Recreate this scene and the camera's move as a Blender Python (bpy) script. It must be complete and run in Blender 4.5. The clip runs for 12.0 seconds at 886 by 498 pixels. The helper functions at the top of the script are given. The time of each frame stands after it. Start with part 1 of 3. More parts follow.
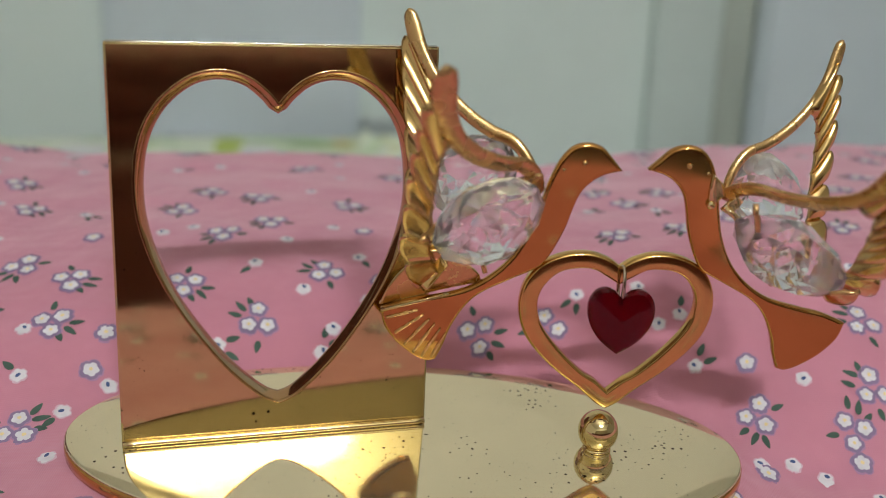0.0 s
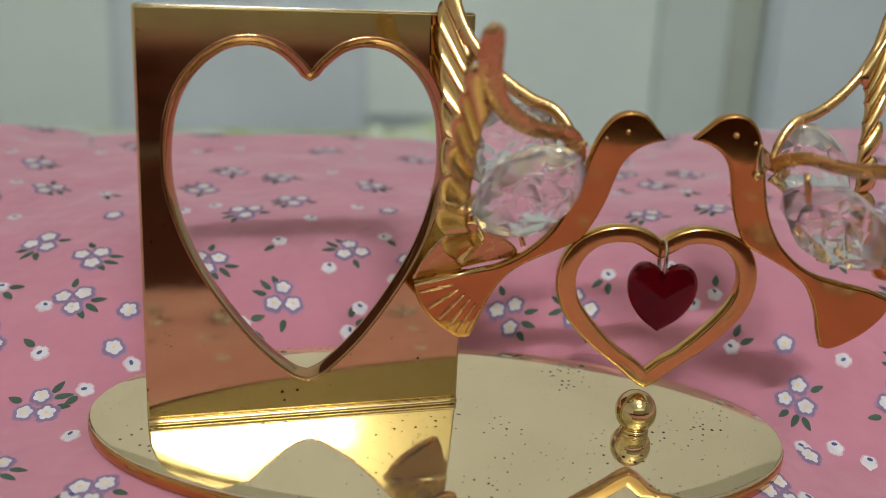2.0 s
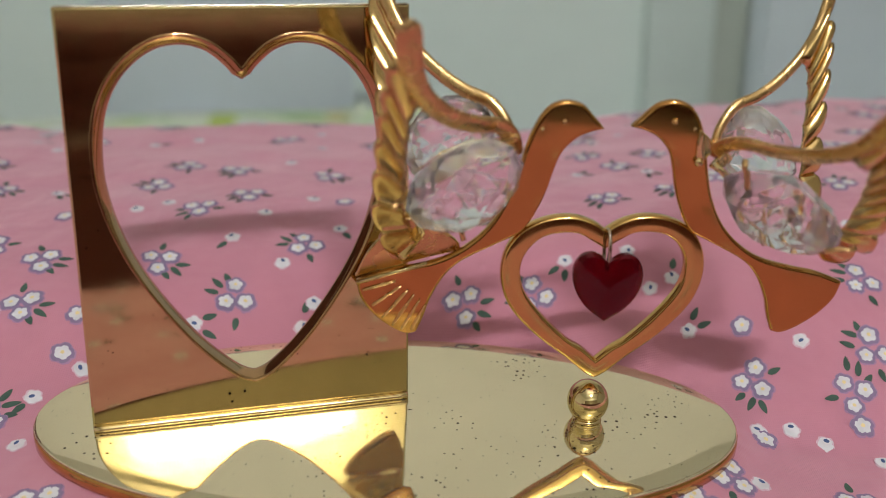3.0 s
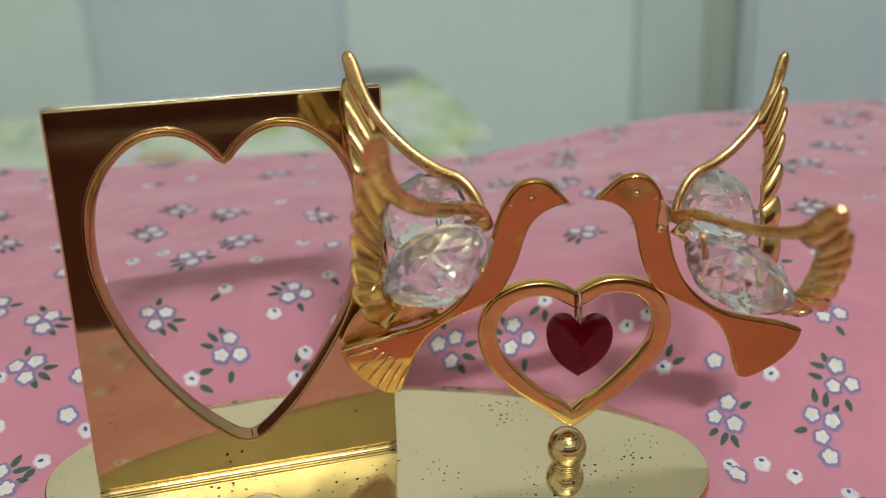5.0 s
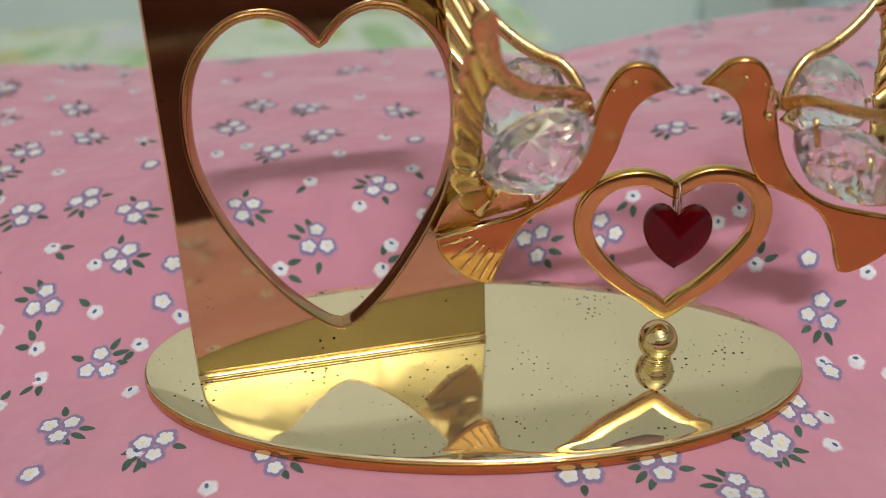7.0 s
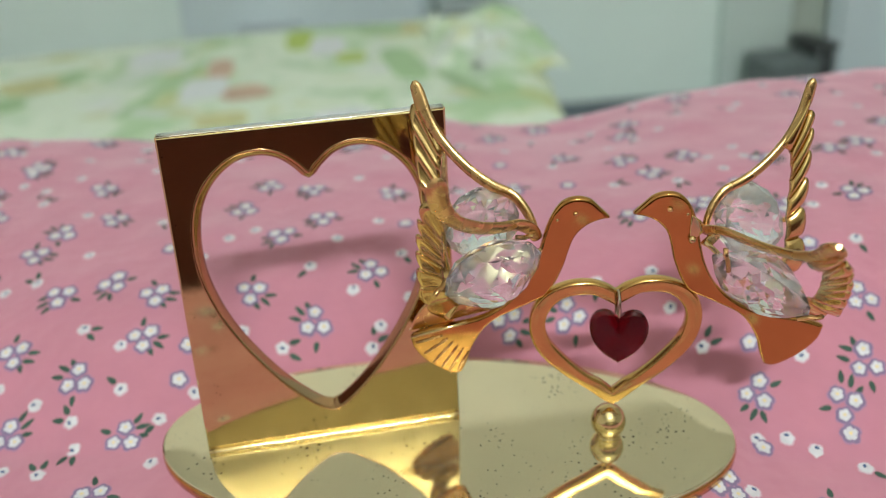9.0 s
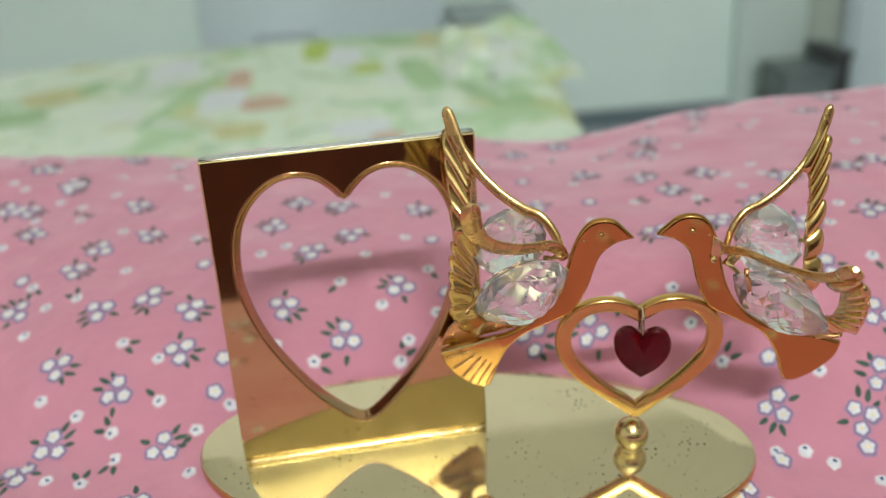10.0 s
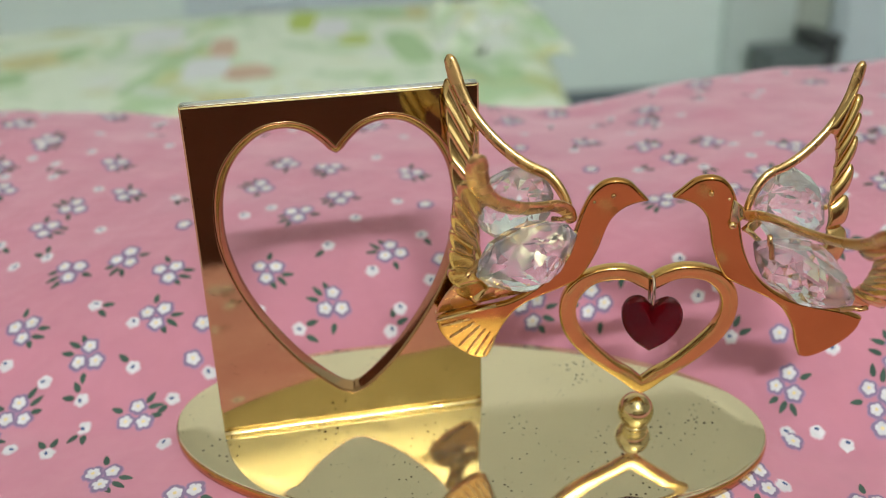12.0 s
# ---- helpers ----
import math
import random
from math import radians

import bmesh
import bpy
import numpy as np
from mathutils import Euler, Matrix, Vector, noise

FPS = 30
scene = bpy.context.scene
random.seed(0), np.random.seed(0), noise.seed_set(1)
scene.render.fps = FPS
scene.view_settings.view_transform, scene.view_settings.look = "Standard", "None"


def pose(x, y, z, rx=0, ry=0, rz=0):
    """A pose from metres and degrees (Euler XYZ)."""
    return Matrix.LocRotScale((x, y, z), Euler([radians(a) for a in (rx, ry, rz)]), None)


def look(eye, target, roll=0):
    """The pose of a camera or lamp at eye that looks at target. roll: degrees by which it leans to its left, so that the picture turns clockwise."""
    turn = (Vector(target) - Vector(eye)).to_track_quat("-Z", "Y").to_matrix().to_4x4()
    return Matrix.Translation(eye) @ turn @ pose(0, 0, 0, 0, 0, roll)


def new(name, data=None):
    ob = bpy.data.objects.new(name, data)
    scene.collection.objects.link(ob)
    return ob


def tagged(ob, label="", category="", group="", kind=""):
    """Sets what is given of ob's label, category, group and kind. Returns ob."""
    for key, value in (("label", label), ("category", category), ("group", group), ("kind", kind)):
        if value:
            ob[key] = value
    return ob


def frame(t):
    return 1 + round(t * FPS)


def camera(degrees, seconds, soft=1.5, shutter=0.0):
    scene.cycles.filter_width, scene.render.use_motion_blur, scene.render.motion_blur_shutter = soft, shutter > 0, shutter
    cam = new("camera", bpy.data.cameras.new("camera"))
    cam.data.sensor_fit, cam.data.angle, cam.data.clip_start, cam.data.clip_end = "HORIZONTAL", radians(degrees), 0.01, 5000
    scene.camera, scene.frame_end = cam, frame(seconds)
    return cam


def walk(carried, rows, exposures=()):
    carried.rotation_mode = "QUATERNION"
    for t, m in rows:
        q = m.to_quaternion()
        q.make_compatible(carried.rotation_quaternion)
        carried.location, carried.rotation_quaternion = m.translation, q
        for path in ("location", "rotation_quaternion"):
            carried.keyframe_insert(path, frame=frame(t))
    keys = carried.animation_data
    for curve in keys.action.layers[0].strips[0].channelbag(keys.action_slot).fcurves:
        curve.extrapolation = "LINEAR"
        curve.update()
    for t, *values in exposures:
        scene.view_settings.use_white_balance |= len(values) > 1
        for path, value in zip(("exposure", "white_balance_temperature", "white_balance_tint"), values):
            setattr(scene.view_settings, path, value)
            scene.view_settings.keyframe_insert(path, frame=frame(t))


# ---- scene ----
cam = camera(50.83, 12.0, soft=0.5)
cam.data.dof.use_dof = True
cam.data.dof.focus_distance = 0.152
cam.data.dof.aperture_fstop = 15.0
PATH = [
    (0, (0.02366, -0.14341, 0.07174), (0.05486, 0.01758, 0.02692), 2.36),
    (0.5, (0.02310, -0.14453, 0.07316), (0.05399, 0.01673, 0.02910), 2.16),
    (1, (0.02249, -0.14542, 0.07325), (0.05344, 0.01601, 0.02987), 2.10),
    (1.5, (0.02132, -0.14471, 0.07112), (0.05201, 0.01673, 0.02759), 2.29),
    (2, (0.01965, -0.13944, 0.06703), (0.05014, 0.02149, 0.02151), 2.47),
    (2.5, (0.02470, -0.13974, 0.07223), (0.05531, 0.02082, 0.02547), 1.49),
    (3, (0.02845, -0.13816, 0.06965), (0.05917, 0.02141, 0.01972), 0.66),
    (3.2, (0.02890, -0.13746, 0.07025), (0.06037, 0.02166, 0.01936), 0.50),
    (4.8, (0.03017, -0.13850, 0.07716), (0.06047, 0.01948, 0.02218), -0.93),
    (5, (0.03187, -0.14112, 0.08647), (0.06179, 0.01678, 0.03104), -1.62),
    (5.5, (0.03258, -0.14699, 0.09094), (0.05974, 0.01078, 0.03374), -2.77),
    (6, (0.02692, -0.14847, 0.08541), (0.04849, 0.00735, 0.02094), -3.19),
    (6.5, (0.02649, -0.14024, 0.08305), (0.04706, 0.01362, 0.01373), -2.92),
    (6.7, (0.02525, -0.13908, 0.08207), (0.04521, 0.01469, 0.01238), -2.66),
    (8.3, (0.02967, -0.15071, 0.09732), (0.04559, 0.00330, 0.02713), -2.57),
    (8.5, (0.03242, -0.15169, 0.10108), (0.04794, 0.00259, 0.03137), -2.77),
    (9, (0.03399, -0.15550, 0.10723), (0.04804, -0.00075, 0.03826), -3.21),
    (9.5, (0.03084, -0.15843, 0.10897), (0.04360, -0.00311, 0.04106), -3.38),
    (10, (0.03071, -0.16027, 0.11195), (0.04245, -0.00474, 0.04433), -3.51),
    (10.5, (0.03169, -0.16002, 0.11393), (0.04316, -0.00431, 0.04667), -3.55),
    (11, (0.03555, -0.15896, 0.11579), (0.04733, -0.00325, 0.04860), -3.47),
    (11.5, (0.03262, -0.15177, 0.10777), (0.04640, 0.00301, 0.03883), -2.75),
    (12, (0.02844, -0.15052, 0.10431), (0.04317, 0.00316, 0.03314), -1.80),
]
EXPOSURES = [(0.0, -0.18, 6520, 9), (2.5, -0.20, 6550, 9), (3.0, -0.16, 6550, 9), (5.0, -0.05, 6450, 2), (5.5, 0.10, 6350, 1), (6.0, -0.02, 6450, 5), (6.5, 0.0, 6450, 6),
             (8.5, 0.14, 6300, -2), (9.5, 0.17, 6350, 0), (10.5, 0.20, 6250, 0), (11.5, 0.18, 6350, 2), (12.0, 0.18, 6450, 3)]
walk(cam, [(t, look(eye, target, roll)) for t, eye, target, roll in PATH], EXPOSURES)

# ---- light: a ceiling batten behind the camera, and the pale room it fills ----
CM = 0.01
world = bpy.data.worlds.new("room_air")
scene.world = world
world.use_nodes = True
world.node_tree.nodes["Background"].inputs["Color"].default_value = (0.75, 0.85, 0.9, 1)
world.node_tree.nodes["Background"].inputs["Strength"].default_value = 0.03
TUBE_WATTS = 320.0


# ---- materials ----
def material(name):
    m = bpy.data.materials.new(name)
    m.use_nodes = True
    return m, m.node_tree, m.node_tree.nodes["Principled BSDF"]


def node(tree, kind, **values):
    n = tree.nodes.new(kind)
    for key, value in values.items():
        n.inputs[key.replace("_", " ")].default_value = value
    return n


def noise_of(tree, scale, detail=4.0, rough=0.55):
    co = tree.nodes.new("ShaderNodeTexCoord")
    n = node(tree, "ShaderNodeTexNoise", Scale=scale, Detail=detail, Roughness=rough)
    tree.links.new(co.outputs["Object"], n.inputs["Vector"])
    return n


def ramp(tree, source, stops):
    r = tree.nodes.new("ShaderNodeValToRGB")
    r.color_ramp.elements[0].position, r.color_ramp.elements[0].color = stops[0][0], (*stops[0][1], 1)
    r.color_ramp.elements[1].position, r.color_ramp.elements[1].color = stops[-1][0], (*stops[-1][1], 1)
    for at, colour in stops[1:-1]:
        r.color_ramp.elements.new(at).color = (*colour, 1)
    tree.links.new(source, r.inputs["Fac"])
    return r


def bump(tree, shader, source, strength, distance):
    b = node(tree, "ShaderNodeBump", Strength=strength, Distance=distance)
    tree.links.new(source, b.inputs["Height"])
    tree.links.new(b.outputs["Normal"], shader.inputs["Normal"])
    return b


def gold(name, colour, rough, specks=0.0, metal=1.0):
    """Polished gold plating with a faint waviness, uneven polish and, on request, dark pits of tarnish."""
    m, tree, sh = material(name)
    sh.inputs["Metallic"].default_value = metal
    wear = noise_of(tree, 260.0, 5.0)
    r = ramp(tree, wear.outputs["Fac"], [(0.3, (rough * 0.7,) * 3), (0.75, (rough * 1.7,) * 3)])
    tree.links.new(r.outputs["Color"], sh.inputs["Roughness"])
    tone = noise_of(tree, 60.0, 3.0)
    c = ramp(tree, tone.outputs["Fac"], [(0.3, tuple(v * 0.94 for v in colour)), (0.7, colour)])
    last = c.outputs["Color"]
    if specks:
        co = tree.nodes.new("ShaderNodeTexCoord")
        cells = node(tree, "ShaderNodeTexVoronoi", Scale=760.0)
        tree.links.new(co.outputs["Object"], cells.inputs["Vector"])
        patches = noise_of(tree, 75.0, 2.0)
        limit = node(tree, "ShaderNodeMath")
        limit.operation = "MULTIPLY_ADD"
        limit.inputs[1].default_value, limit.inputs[2].default_value = 0.66, specks
        tree.links.new(patches.outputs["Fac"], limit.inputs[0])
        less = node(tree, "ShaderNodeMath")
        less.operation = "LESS_THAN"
        tree.links.new(cells.outputs["Distance"], less.inputs[0])
        tree.links.new(limit.outputs[0], less.inputs[1])
        mix = tree.nodes.new("ShaderNodeMix")
        mix.data_type = "RGBA"
        mix.inputs["B"].default_value = (0.09, 0.06, 0.03, 1)
        tree.links.new(less.outputs[0], mix.inputs["Factor"])
        tree.links.new(last, mix.inputs["A"])
        last = mix.outputs["Result"]
    tree.links.new(last, sh.inputs["Base Color"])
    wave = noise_of(tree, 35.0, 2.0)
    bump(tree, sh, wave.outputs["Fac"], 0.035, 0.001)
    return m


def plain(name, colour, rough=0.8, vary=0.12, scale=40.0, relief=0.0, sheen=0.0):
    m, tree, sh = material(name)
    n = noise_of(tree, scale, 6.0)
    c = ramp(tree, n.outputs["Fac"], [(0.25, tuple(v * (1 - vary) for v in colour)), (0.75, tuple(min(1, v * (1 + vary)) for v in colour))])
    tree.links.new(c.outputs["Color"], sh.inputs["Base Color"])
    sh.inputs["Roughness"].default_value = rough
    sh.inputs["Sheen Weight"].default_value = sheen
    if relief:
        bump(tree, sh, n.outputs["Fac"], relief, 0.003)
    return m


def cotton(name, colour, vary=0.06, sheen=0.05, nap=(1.0, 1.0, 1.0)):
    """Woven cotton: fine thread relief, soft creases and a slight unevenness of the dye."""
    m, tree, sh = material(name)
    dye = noise_of(tree, 90.0, 6.0)
    c = ramp(tree, dye.outputs["Fac"], [(0.25, tuple(v * (1 - vary) for v in colour)), (0.75, tuple(min(1, v * (1 + vary)) for v in colour))])
    tree.links.new(c.outputs["Color"], sh.inputs["Base Color"])
    sh.inputs["Roughness"].default_value = 0.85
    sh.inputs["Specular IOR Level"].default_value = 0.15
    sh.inputs["Sheen Weight"].default_value = sheen
    sh.inputs["Sheen Roughness"].default_value = 0.55
    sh.inputs["Sheen Tint"].default_value = (*nap, 1)
    co = tree.nodes.new("ShaderNodeTexCoord")
    total = None
    for turn in (0.0, math.pi / 2):
        mp = node(tree, "ShaderNodeMapping")
        mp.inputs["Rotation"].default_value = (0, 0, turn + 0.2)
        tree.links.new(co.outputs["Object"], mp.inputs["Vector"])
        w = node(tree, "ShaderNodeTexWave", Scale=900.0, Distortion=1.5, Detail=1.0)
        tree.links.new(mp.outputs["Vector"], w.inputs["Vector"])
        if total is None:
            total = w.outputs["Fac"]
        else:
            add = node(tree, "ShaderNodeMath")
            tree.links.new(total, add.inputs[0])
            tree.links.new(w.outputs["Fac"], add.inputs[1])
            total = add.outputs[0]
    fine = node(tree, "ShaderNodeBump", Strength=0.10, Distance=0.0002)
    tree.links.new(total, fine.inputs["Height"])
    crease = noise_of(tree, 28.0, 4.0)
    soft = node(tree, "ShaderNodeBump", Strength=0.5, Distance=0.006)
    tree.links.new(crease.outputs["Fac"], soft.inputs["Height"])
    tree.links.new(fine.outputs["Normal"], soft.inputs["Normal"])
    tree.links.new(soft.outputs["Normal"], sh.inputs["Normal"])
    return m


def glass(name, colour, ior, clear=1.0):
    m, tree, sh = material(name)
    sh.inputs["Base Color"].default_value = (*colour, 1)
    sh.inputs["Transmission Weight"].default_value = clear
    sh.inputs["Roughness"].default_value = 0.0
    sh.inputs["IOR"].default_value = ior
    return m


GOLD = gold("polished_gold", (0.80, 0.64, 0.32), 0.04)
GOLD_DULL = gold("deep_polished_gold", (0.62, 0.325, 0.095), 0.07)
GOLD_RIM = gold("polished_rim_gold", (0.57, 0.35, 0.165), 0.07)
GOLD_HOOP = gold("amber_polished_gold", (0.76, 0.48, 0.16), 0.12)
EDGE_BRIGHT = gold("pale_highlight_plating", (0.86, 0.83, 0.72), 0.16)
GOLD_FEATHER = gold("feather_gold", (0.78, 0.54, 0.22), 0.15)
GOLD_PANEL = gold("hazy_mirror_gold", (0.69, 0.545, 0.265), 0.06, specks=-0.275)
GOLD_ROSE = gold("satin_rose_gold", (0.72, 0.47, 0.20), 0.23)
GOLD_PALE = gold("polished_pale_gold", (0.95, 0.87, 0.58), 0.04, specks=-0.24, metal=0.93)
SILVER = gold("dull_steel_gold", (0.55, 0.47, 0.36), 0.16)
CRYSTAL = glass("clear_cut_crystal", (1.0, 1.0, 1.0), 1.62, 0.93)
RUBY = glass("dark_red_crystal", (0.17, 0.001, 0.008), 1.42)
RUBY.node_tree.nodes["Principled BSDF"].inputs["Roughness"].default_value = 0.1
PINK = cotton("pink_cotton", (0.50, 0.20, 0.26), sheen=0.7, nap=(1.0, 0.81, 0.87))
PRINT_WHITE = plain("white_print", (0.63, 0.62, 0.63), 0.85, 0.14, 420.0)
PRINT_LILAC = plain("lilac_print", (0.225, 0.165, 0.27), 0.85, 0.12, 300.0)
PRINT_GREEN = plain("green_print", (0.05, 0.09, 0.065), 0.85, 0.2, 300.0)
PRINT_YELLOW = plain("yellow_print", (0.75, 0.62, 0.30), 0.85, 0.1, 300.0)
PRINT_HALO = plain("pale_pink_print", (0.60, 0.42, 0.49), 0.85, 0.08, 300.0)
PRINT_MAUVE = plain("mauve_print", (0.36, 0.20, 0.32), 0.85, 0.1, 300.0)
PRINT_BLUE = plain("blue_print", (0.06, 0.10, 0.22), 0.85, 0.2, 300.0)


def washed_print():
    """Pale green cotton with a washed-out print of leaf green, straw and white clouds."""
    m = cotton("pale_green_cotton", (0.80, 0.90, 0.72))
    tree, sh = m.node_tree, m.node_tree.nodes["Principled BSDF"]
    last = sh.inputs["Base Color"].links[0].from_socket
    for scale, low, colour in ((9.0, 0.56, (0.46, 0.68, 0.36)), (7.0, 0.60, (0.80, 0.84, 0.80)), (11.0, 0.62, (0.62, 0.66, 0.26)), (26.0, 0.62, (0.50, 0.68, 0.44))):
        cloud = noise_of(tree, scale, 2.0)
        cloud.inputs["Distortion"].default_value = 0.6
        soft = ramp(tree, cloud.outputs["Fac"], [(low - 0.04, (0, 0, 0)), (low + 0.06, (0.8, 0.8, 0.8))])
        mix = tree.nodes.new("ShaderNodeMix")
        mix.data_type = "RGBA"
        mix.inputs["B"].default_value = (*colour, 1)
        tree.links.new(soft.outputs["Color"], mix.inputs["Factor"])
        tree.links.new(last, mix.inputs["A"])
        last = mix.outputs["Result"]
    tree.links.new(last, sh.inputs["Base Color"])
    return m


SHEET = washed_print()
WALL = plain("grey_green_wall_paint", (0.79, 0.90, 0.83), 0.6, 0.03, 5.0)
WALL_LIGHT = plain("pale_panel_paint", (0.70, 0.79, 0.81), 0.45, 0.03, 5.0)
WALL_GREY = plain("grey_trim_paint", (0.66, 0.76, 0.70), 0.5, 0.05, 6.0)
CEILING = plain("cream_ceiling_paint", (0.88, 0.85, 0.78), 0.8, 0.03, 4.0)
DARK_WOOD = plain("dark_red_brown_wood", (0.125, 0.038, 0.025), 0.5, 0.3, 9.0)
FLOOR = plain("grey_floor_tile", (0.42, 0.48, 0.50), 0.35, 0.08, 6.0)
WHITE_METAL = plain("white_enamel", (0.8, 0.8, 0.78), 0.4, 0.03, 20.0)
tube_glow = material("lit_tube")[0]
tube_shader = tube_glow.node_tree.nodes["Principled BSDF"]
tube_shader.inputs["Emission Color"].default_value = (0.955, 0.97, 1.03, 1)
tube_shader.inputs["Emission Strength"].default_value = TUBE_WATTS


# ---- mesh helpers (centimetres in, metres out) ----
def part(name, bm, mat, parent=None, label="", smooth=True):
    bmesh.ops.recalc_face_normals(bm, faces=bm.faces)
    bmesh.ops.scale(bm, vec=(CM, CM, CM), verts=bm.verts)
    if smooth is not None:
        for f in bm.faces:
            f.smooth = smooth and len(f.verts) <= 4
    me = bpy.data.meshes.new(name)
    bm.to_mesh(me)
    bm.free()
    me.materials.append(mat)
    ob = new(name, me)
    if parent is not None:
        ob.parent = parent
    if label:
        ob["label"] = label
    return ob


def box(x0, y0, z0, x1, y1, z1, bevel=0.0):
    bm = bmesh.new()
    bmesh.ops.create_cube(bm, size=1.0)
    for v in bm.verts:
        v.co = Vector(((x0 + x1) / 2 + v.co.x * (x1 - x0), (y0 + y1) / 2 + v.co.y * (y1 - y0), (z0 + z1) / 2 + v.co.z * (z1 - z0)))
    if bevel:
        bmesh.ops.bevel(bm, geom=bm.edges[:], offset=bevel, segments=3, affect="EDGES", profile=0.5)
    return bm


def spline(points, steps=6, closed=True, corners=()):
    """A Catmull-Rom curve through the points, sharp at the corner indices."""
    n, out = len(points), []
    pts = [Vector(p) for p in points]
    for i in range(n if closed else n - 1):
        a, b = pts[i], pts[(i + 1) % n]
        before = pts[i - 1] if (i > 0 or closed) else a
        after = pts[(i + 2) % n] if (i + 2 < n or closed) else b
        ta = (b - before) / 2 if i not in corners else (b - a) / 2
        tb = (after - a) / 2 if (i + 1) % n not in corners else (b - a) / 2
        for k in range(steps):
            u = k / steps
            out.append(a * (2 * u**3 - 3 * u**2 + 1) + ta * (u**3 - 2 * u**2 + u) + b * (-2 * u**3 + 3 * u**2) + tb * (u**3 - u**2))
    if not closed:
        out.append(pts[-1])
    return out


def inset(loop, amount):
    n, out = len(loop), []
    area = sum(loop[i].x * loop[(i + 1) % n].y - loop[(i + 1) % n].x * loop[i].y for i in range(n))
    sign = 1 if area > 0 else -1
    for i in range(n):
        d = (loop[(i + 1) % n] - loop[i - 1])
        d = d.normalized() if d.length > 1e-9 else Vector((1, 0))
        out.append(loop[i] + Vector((-d.y, d.x)) * amount * sign)
    return out


def loft(bm, loops, closed=False, caps=True):
    """Quads between loops of equal length; caps: fill the first and last."""
    rings = [[bm.verts.new(p) for p in loop] for loop in loops]
    pairs = list(zip(rings, rings[1:])) + ([(rings[-1], rings[0])] if closed else [])
    for a, b in pairs:
        n = len(a)
        for i in range(n):
            bm.faces.new((a[i], a[(i + 1) % n], b[(i + 1) % n], b[i]))
    if caps and not closed:
        bm.faces.new(rings[0])
        bm.faces.new(rings[-1])
    return rings


def slab(outline, half, round_edge, place):
    """A flat plate with rounded edges; place(u, v, d) puts its points in space."""
    bm = bmesh.new()
    r = round_edge
    steps = [(r, half), (r * 0.5, half - r * 0.13), (r * 0.13, half - r * 0.5), (0, half - r), (0, r - half), (r * 0.13, r * 0.5 - half), (r * 0.5, r * 0.13 - half), (r, -half)]
    loft(bm, [[place(p.x, p.y, d) for p in inset(outline, a)] for a, d in steps])
    return bm


def sweep(bm, centre, widths, thick, across, sides=10, cap=True):
    """A rod of elliptic section along a line of points; across(i): the flat side's normal."""
    n, loops = len(centre), []
    for i, c in enumerate(centre):
        d = (centre[min(i + 1, n - 1)] - centre[max(i - 1, 0)]).normalized()
        up = across(i)
        side = d.cross(up).normalized()
        up = side.cross(d).normalized()
        w, h = widths[i], thick[i]
        loops.append([c + side * (w * math.cos(2 * math.pi * k / sides)) + up * (h * math.sin(2 * math.pi * k / sides)) for k in range(sides)])
    loft(bm, loops, caps=cap)
    return bm


def ball(bm, centre, rx, ry, rz, u=20, v=12):
    got = bmesh.ops.create_uvsphere(bm, u_segments=u, v_segments=v, radius=1.0)
    for w in got["verts"]:
        w.co = Vector(centre) + Vector((w.co.x * rx, w.co.y * ry, w.co.z * rz))
    return bm


def ring(bm, centre, a, b, axis_a, axis_b, radius, sides=8, steps=28):
    normal = axis_a.cross(axis_b).normalized()
    loops = []
    for i in range(steps):
        t = 2 * math.pi * i / steps
        c = centre + axis_a * (a * math.cos(t)) + axis_b * (b * math.sin(t))
        out = (axis_a * (b * math.cos(t)) + axis_b * (a * math.sin(t))).normalized()
        loops.append([c + out * (radius * math.cos(2 * math.pi * k / sides)) + normal * (radius * math.sin(2 * math.pi * k / sides)) for k in range(sides)])
    loft(bm, loops, closed=True, caps=False)
    return bm


# ---- the room ----
def slab_object(name, bounds, mat, label, category):
    return tagged(part(name, box(*bounds), mat, smooth=False), label, category, kind="structure")


slab_object("floor", (-260, -375, -50, 260, 185, -45), FLOOR, "grey tiled floor of the room", "floor")
slab_object("ceiling", (-260, -375, 200, 260, 185, 205), plain("cream_distemper", (0.84, 0.81, 0.72), 0.85, 0.03, 4.0), "cream painted ceiling", "ceiling")
slab_object("wall_north", (-260, 170, -45, 260, 180, 72), WALL, "pale grey-green painted lower wall behind the beds", "wall")
# Unseen upper wall, kept paler than the lower to brighten the foot's reflection.
slab_object("wall_north_upper", (-260, 170, 72, 260, 180, 200), CEILING, "unseen upper wall behind the beds, cream to brighten the foot's reflection", "wall")
# Unseen wall: dark and pale bands added for the gold to reflect.
slab_object("wall_south", (-260, -370, -45, 260, -360, 128), plain("taupe_reflection_tone", (0.27, 0.225, 0.15), 0.7, 0.06, 5.0), "unseen lower wall facing the beds, dark taupe for the gold's reflections", "wall")
slab_object("wall_south_upper", (-260, -370, 128, 260, -360, 200), CEILING, "unseen upper wall facing the beds, cream for the foot's reflection", "wall")
# Unseen side wall, darkened to cut fill light and deepen the cover's shadows.
slab_object("wall_east", (250, -360, -45, 260, 170, 200), plain("fill_cutting_wall_tone", (0.42, 0.39, 0.33), 0.7, 0.05, 5.0), "unseen side wall, toned down to cut the fill light", "wall")
# Unseen side wall, kept cream as a reflector for the foot's left end.
slab_object("wall_west", (-260, -360, -45, -250, 170, 200), CEILING, "unseen side wall, cream to brighten the foot's left end", "wall")


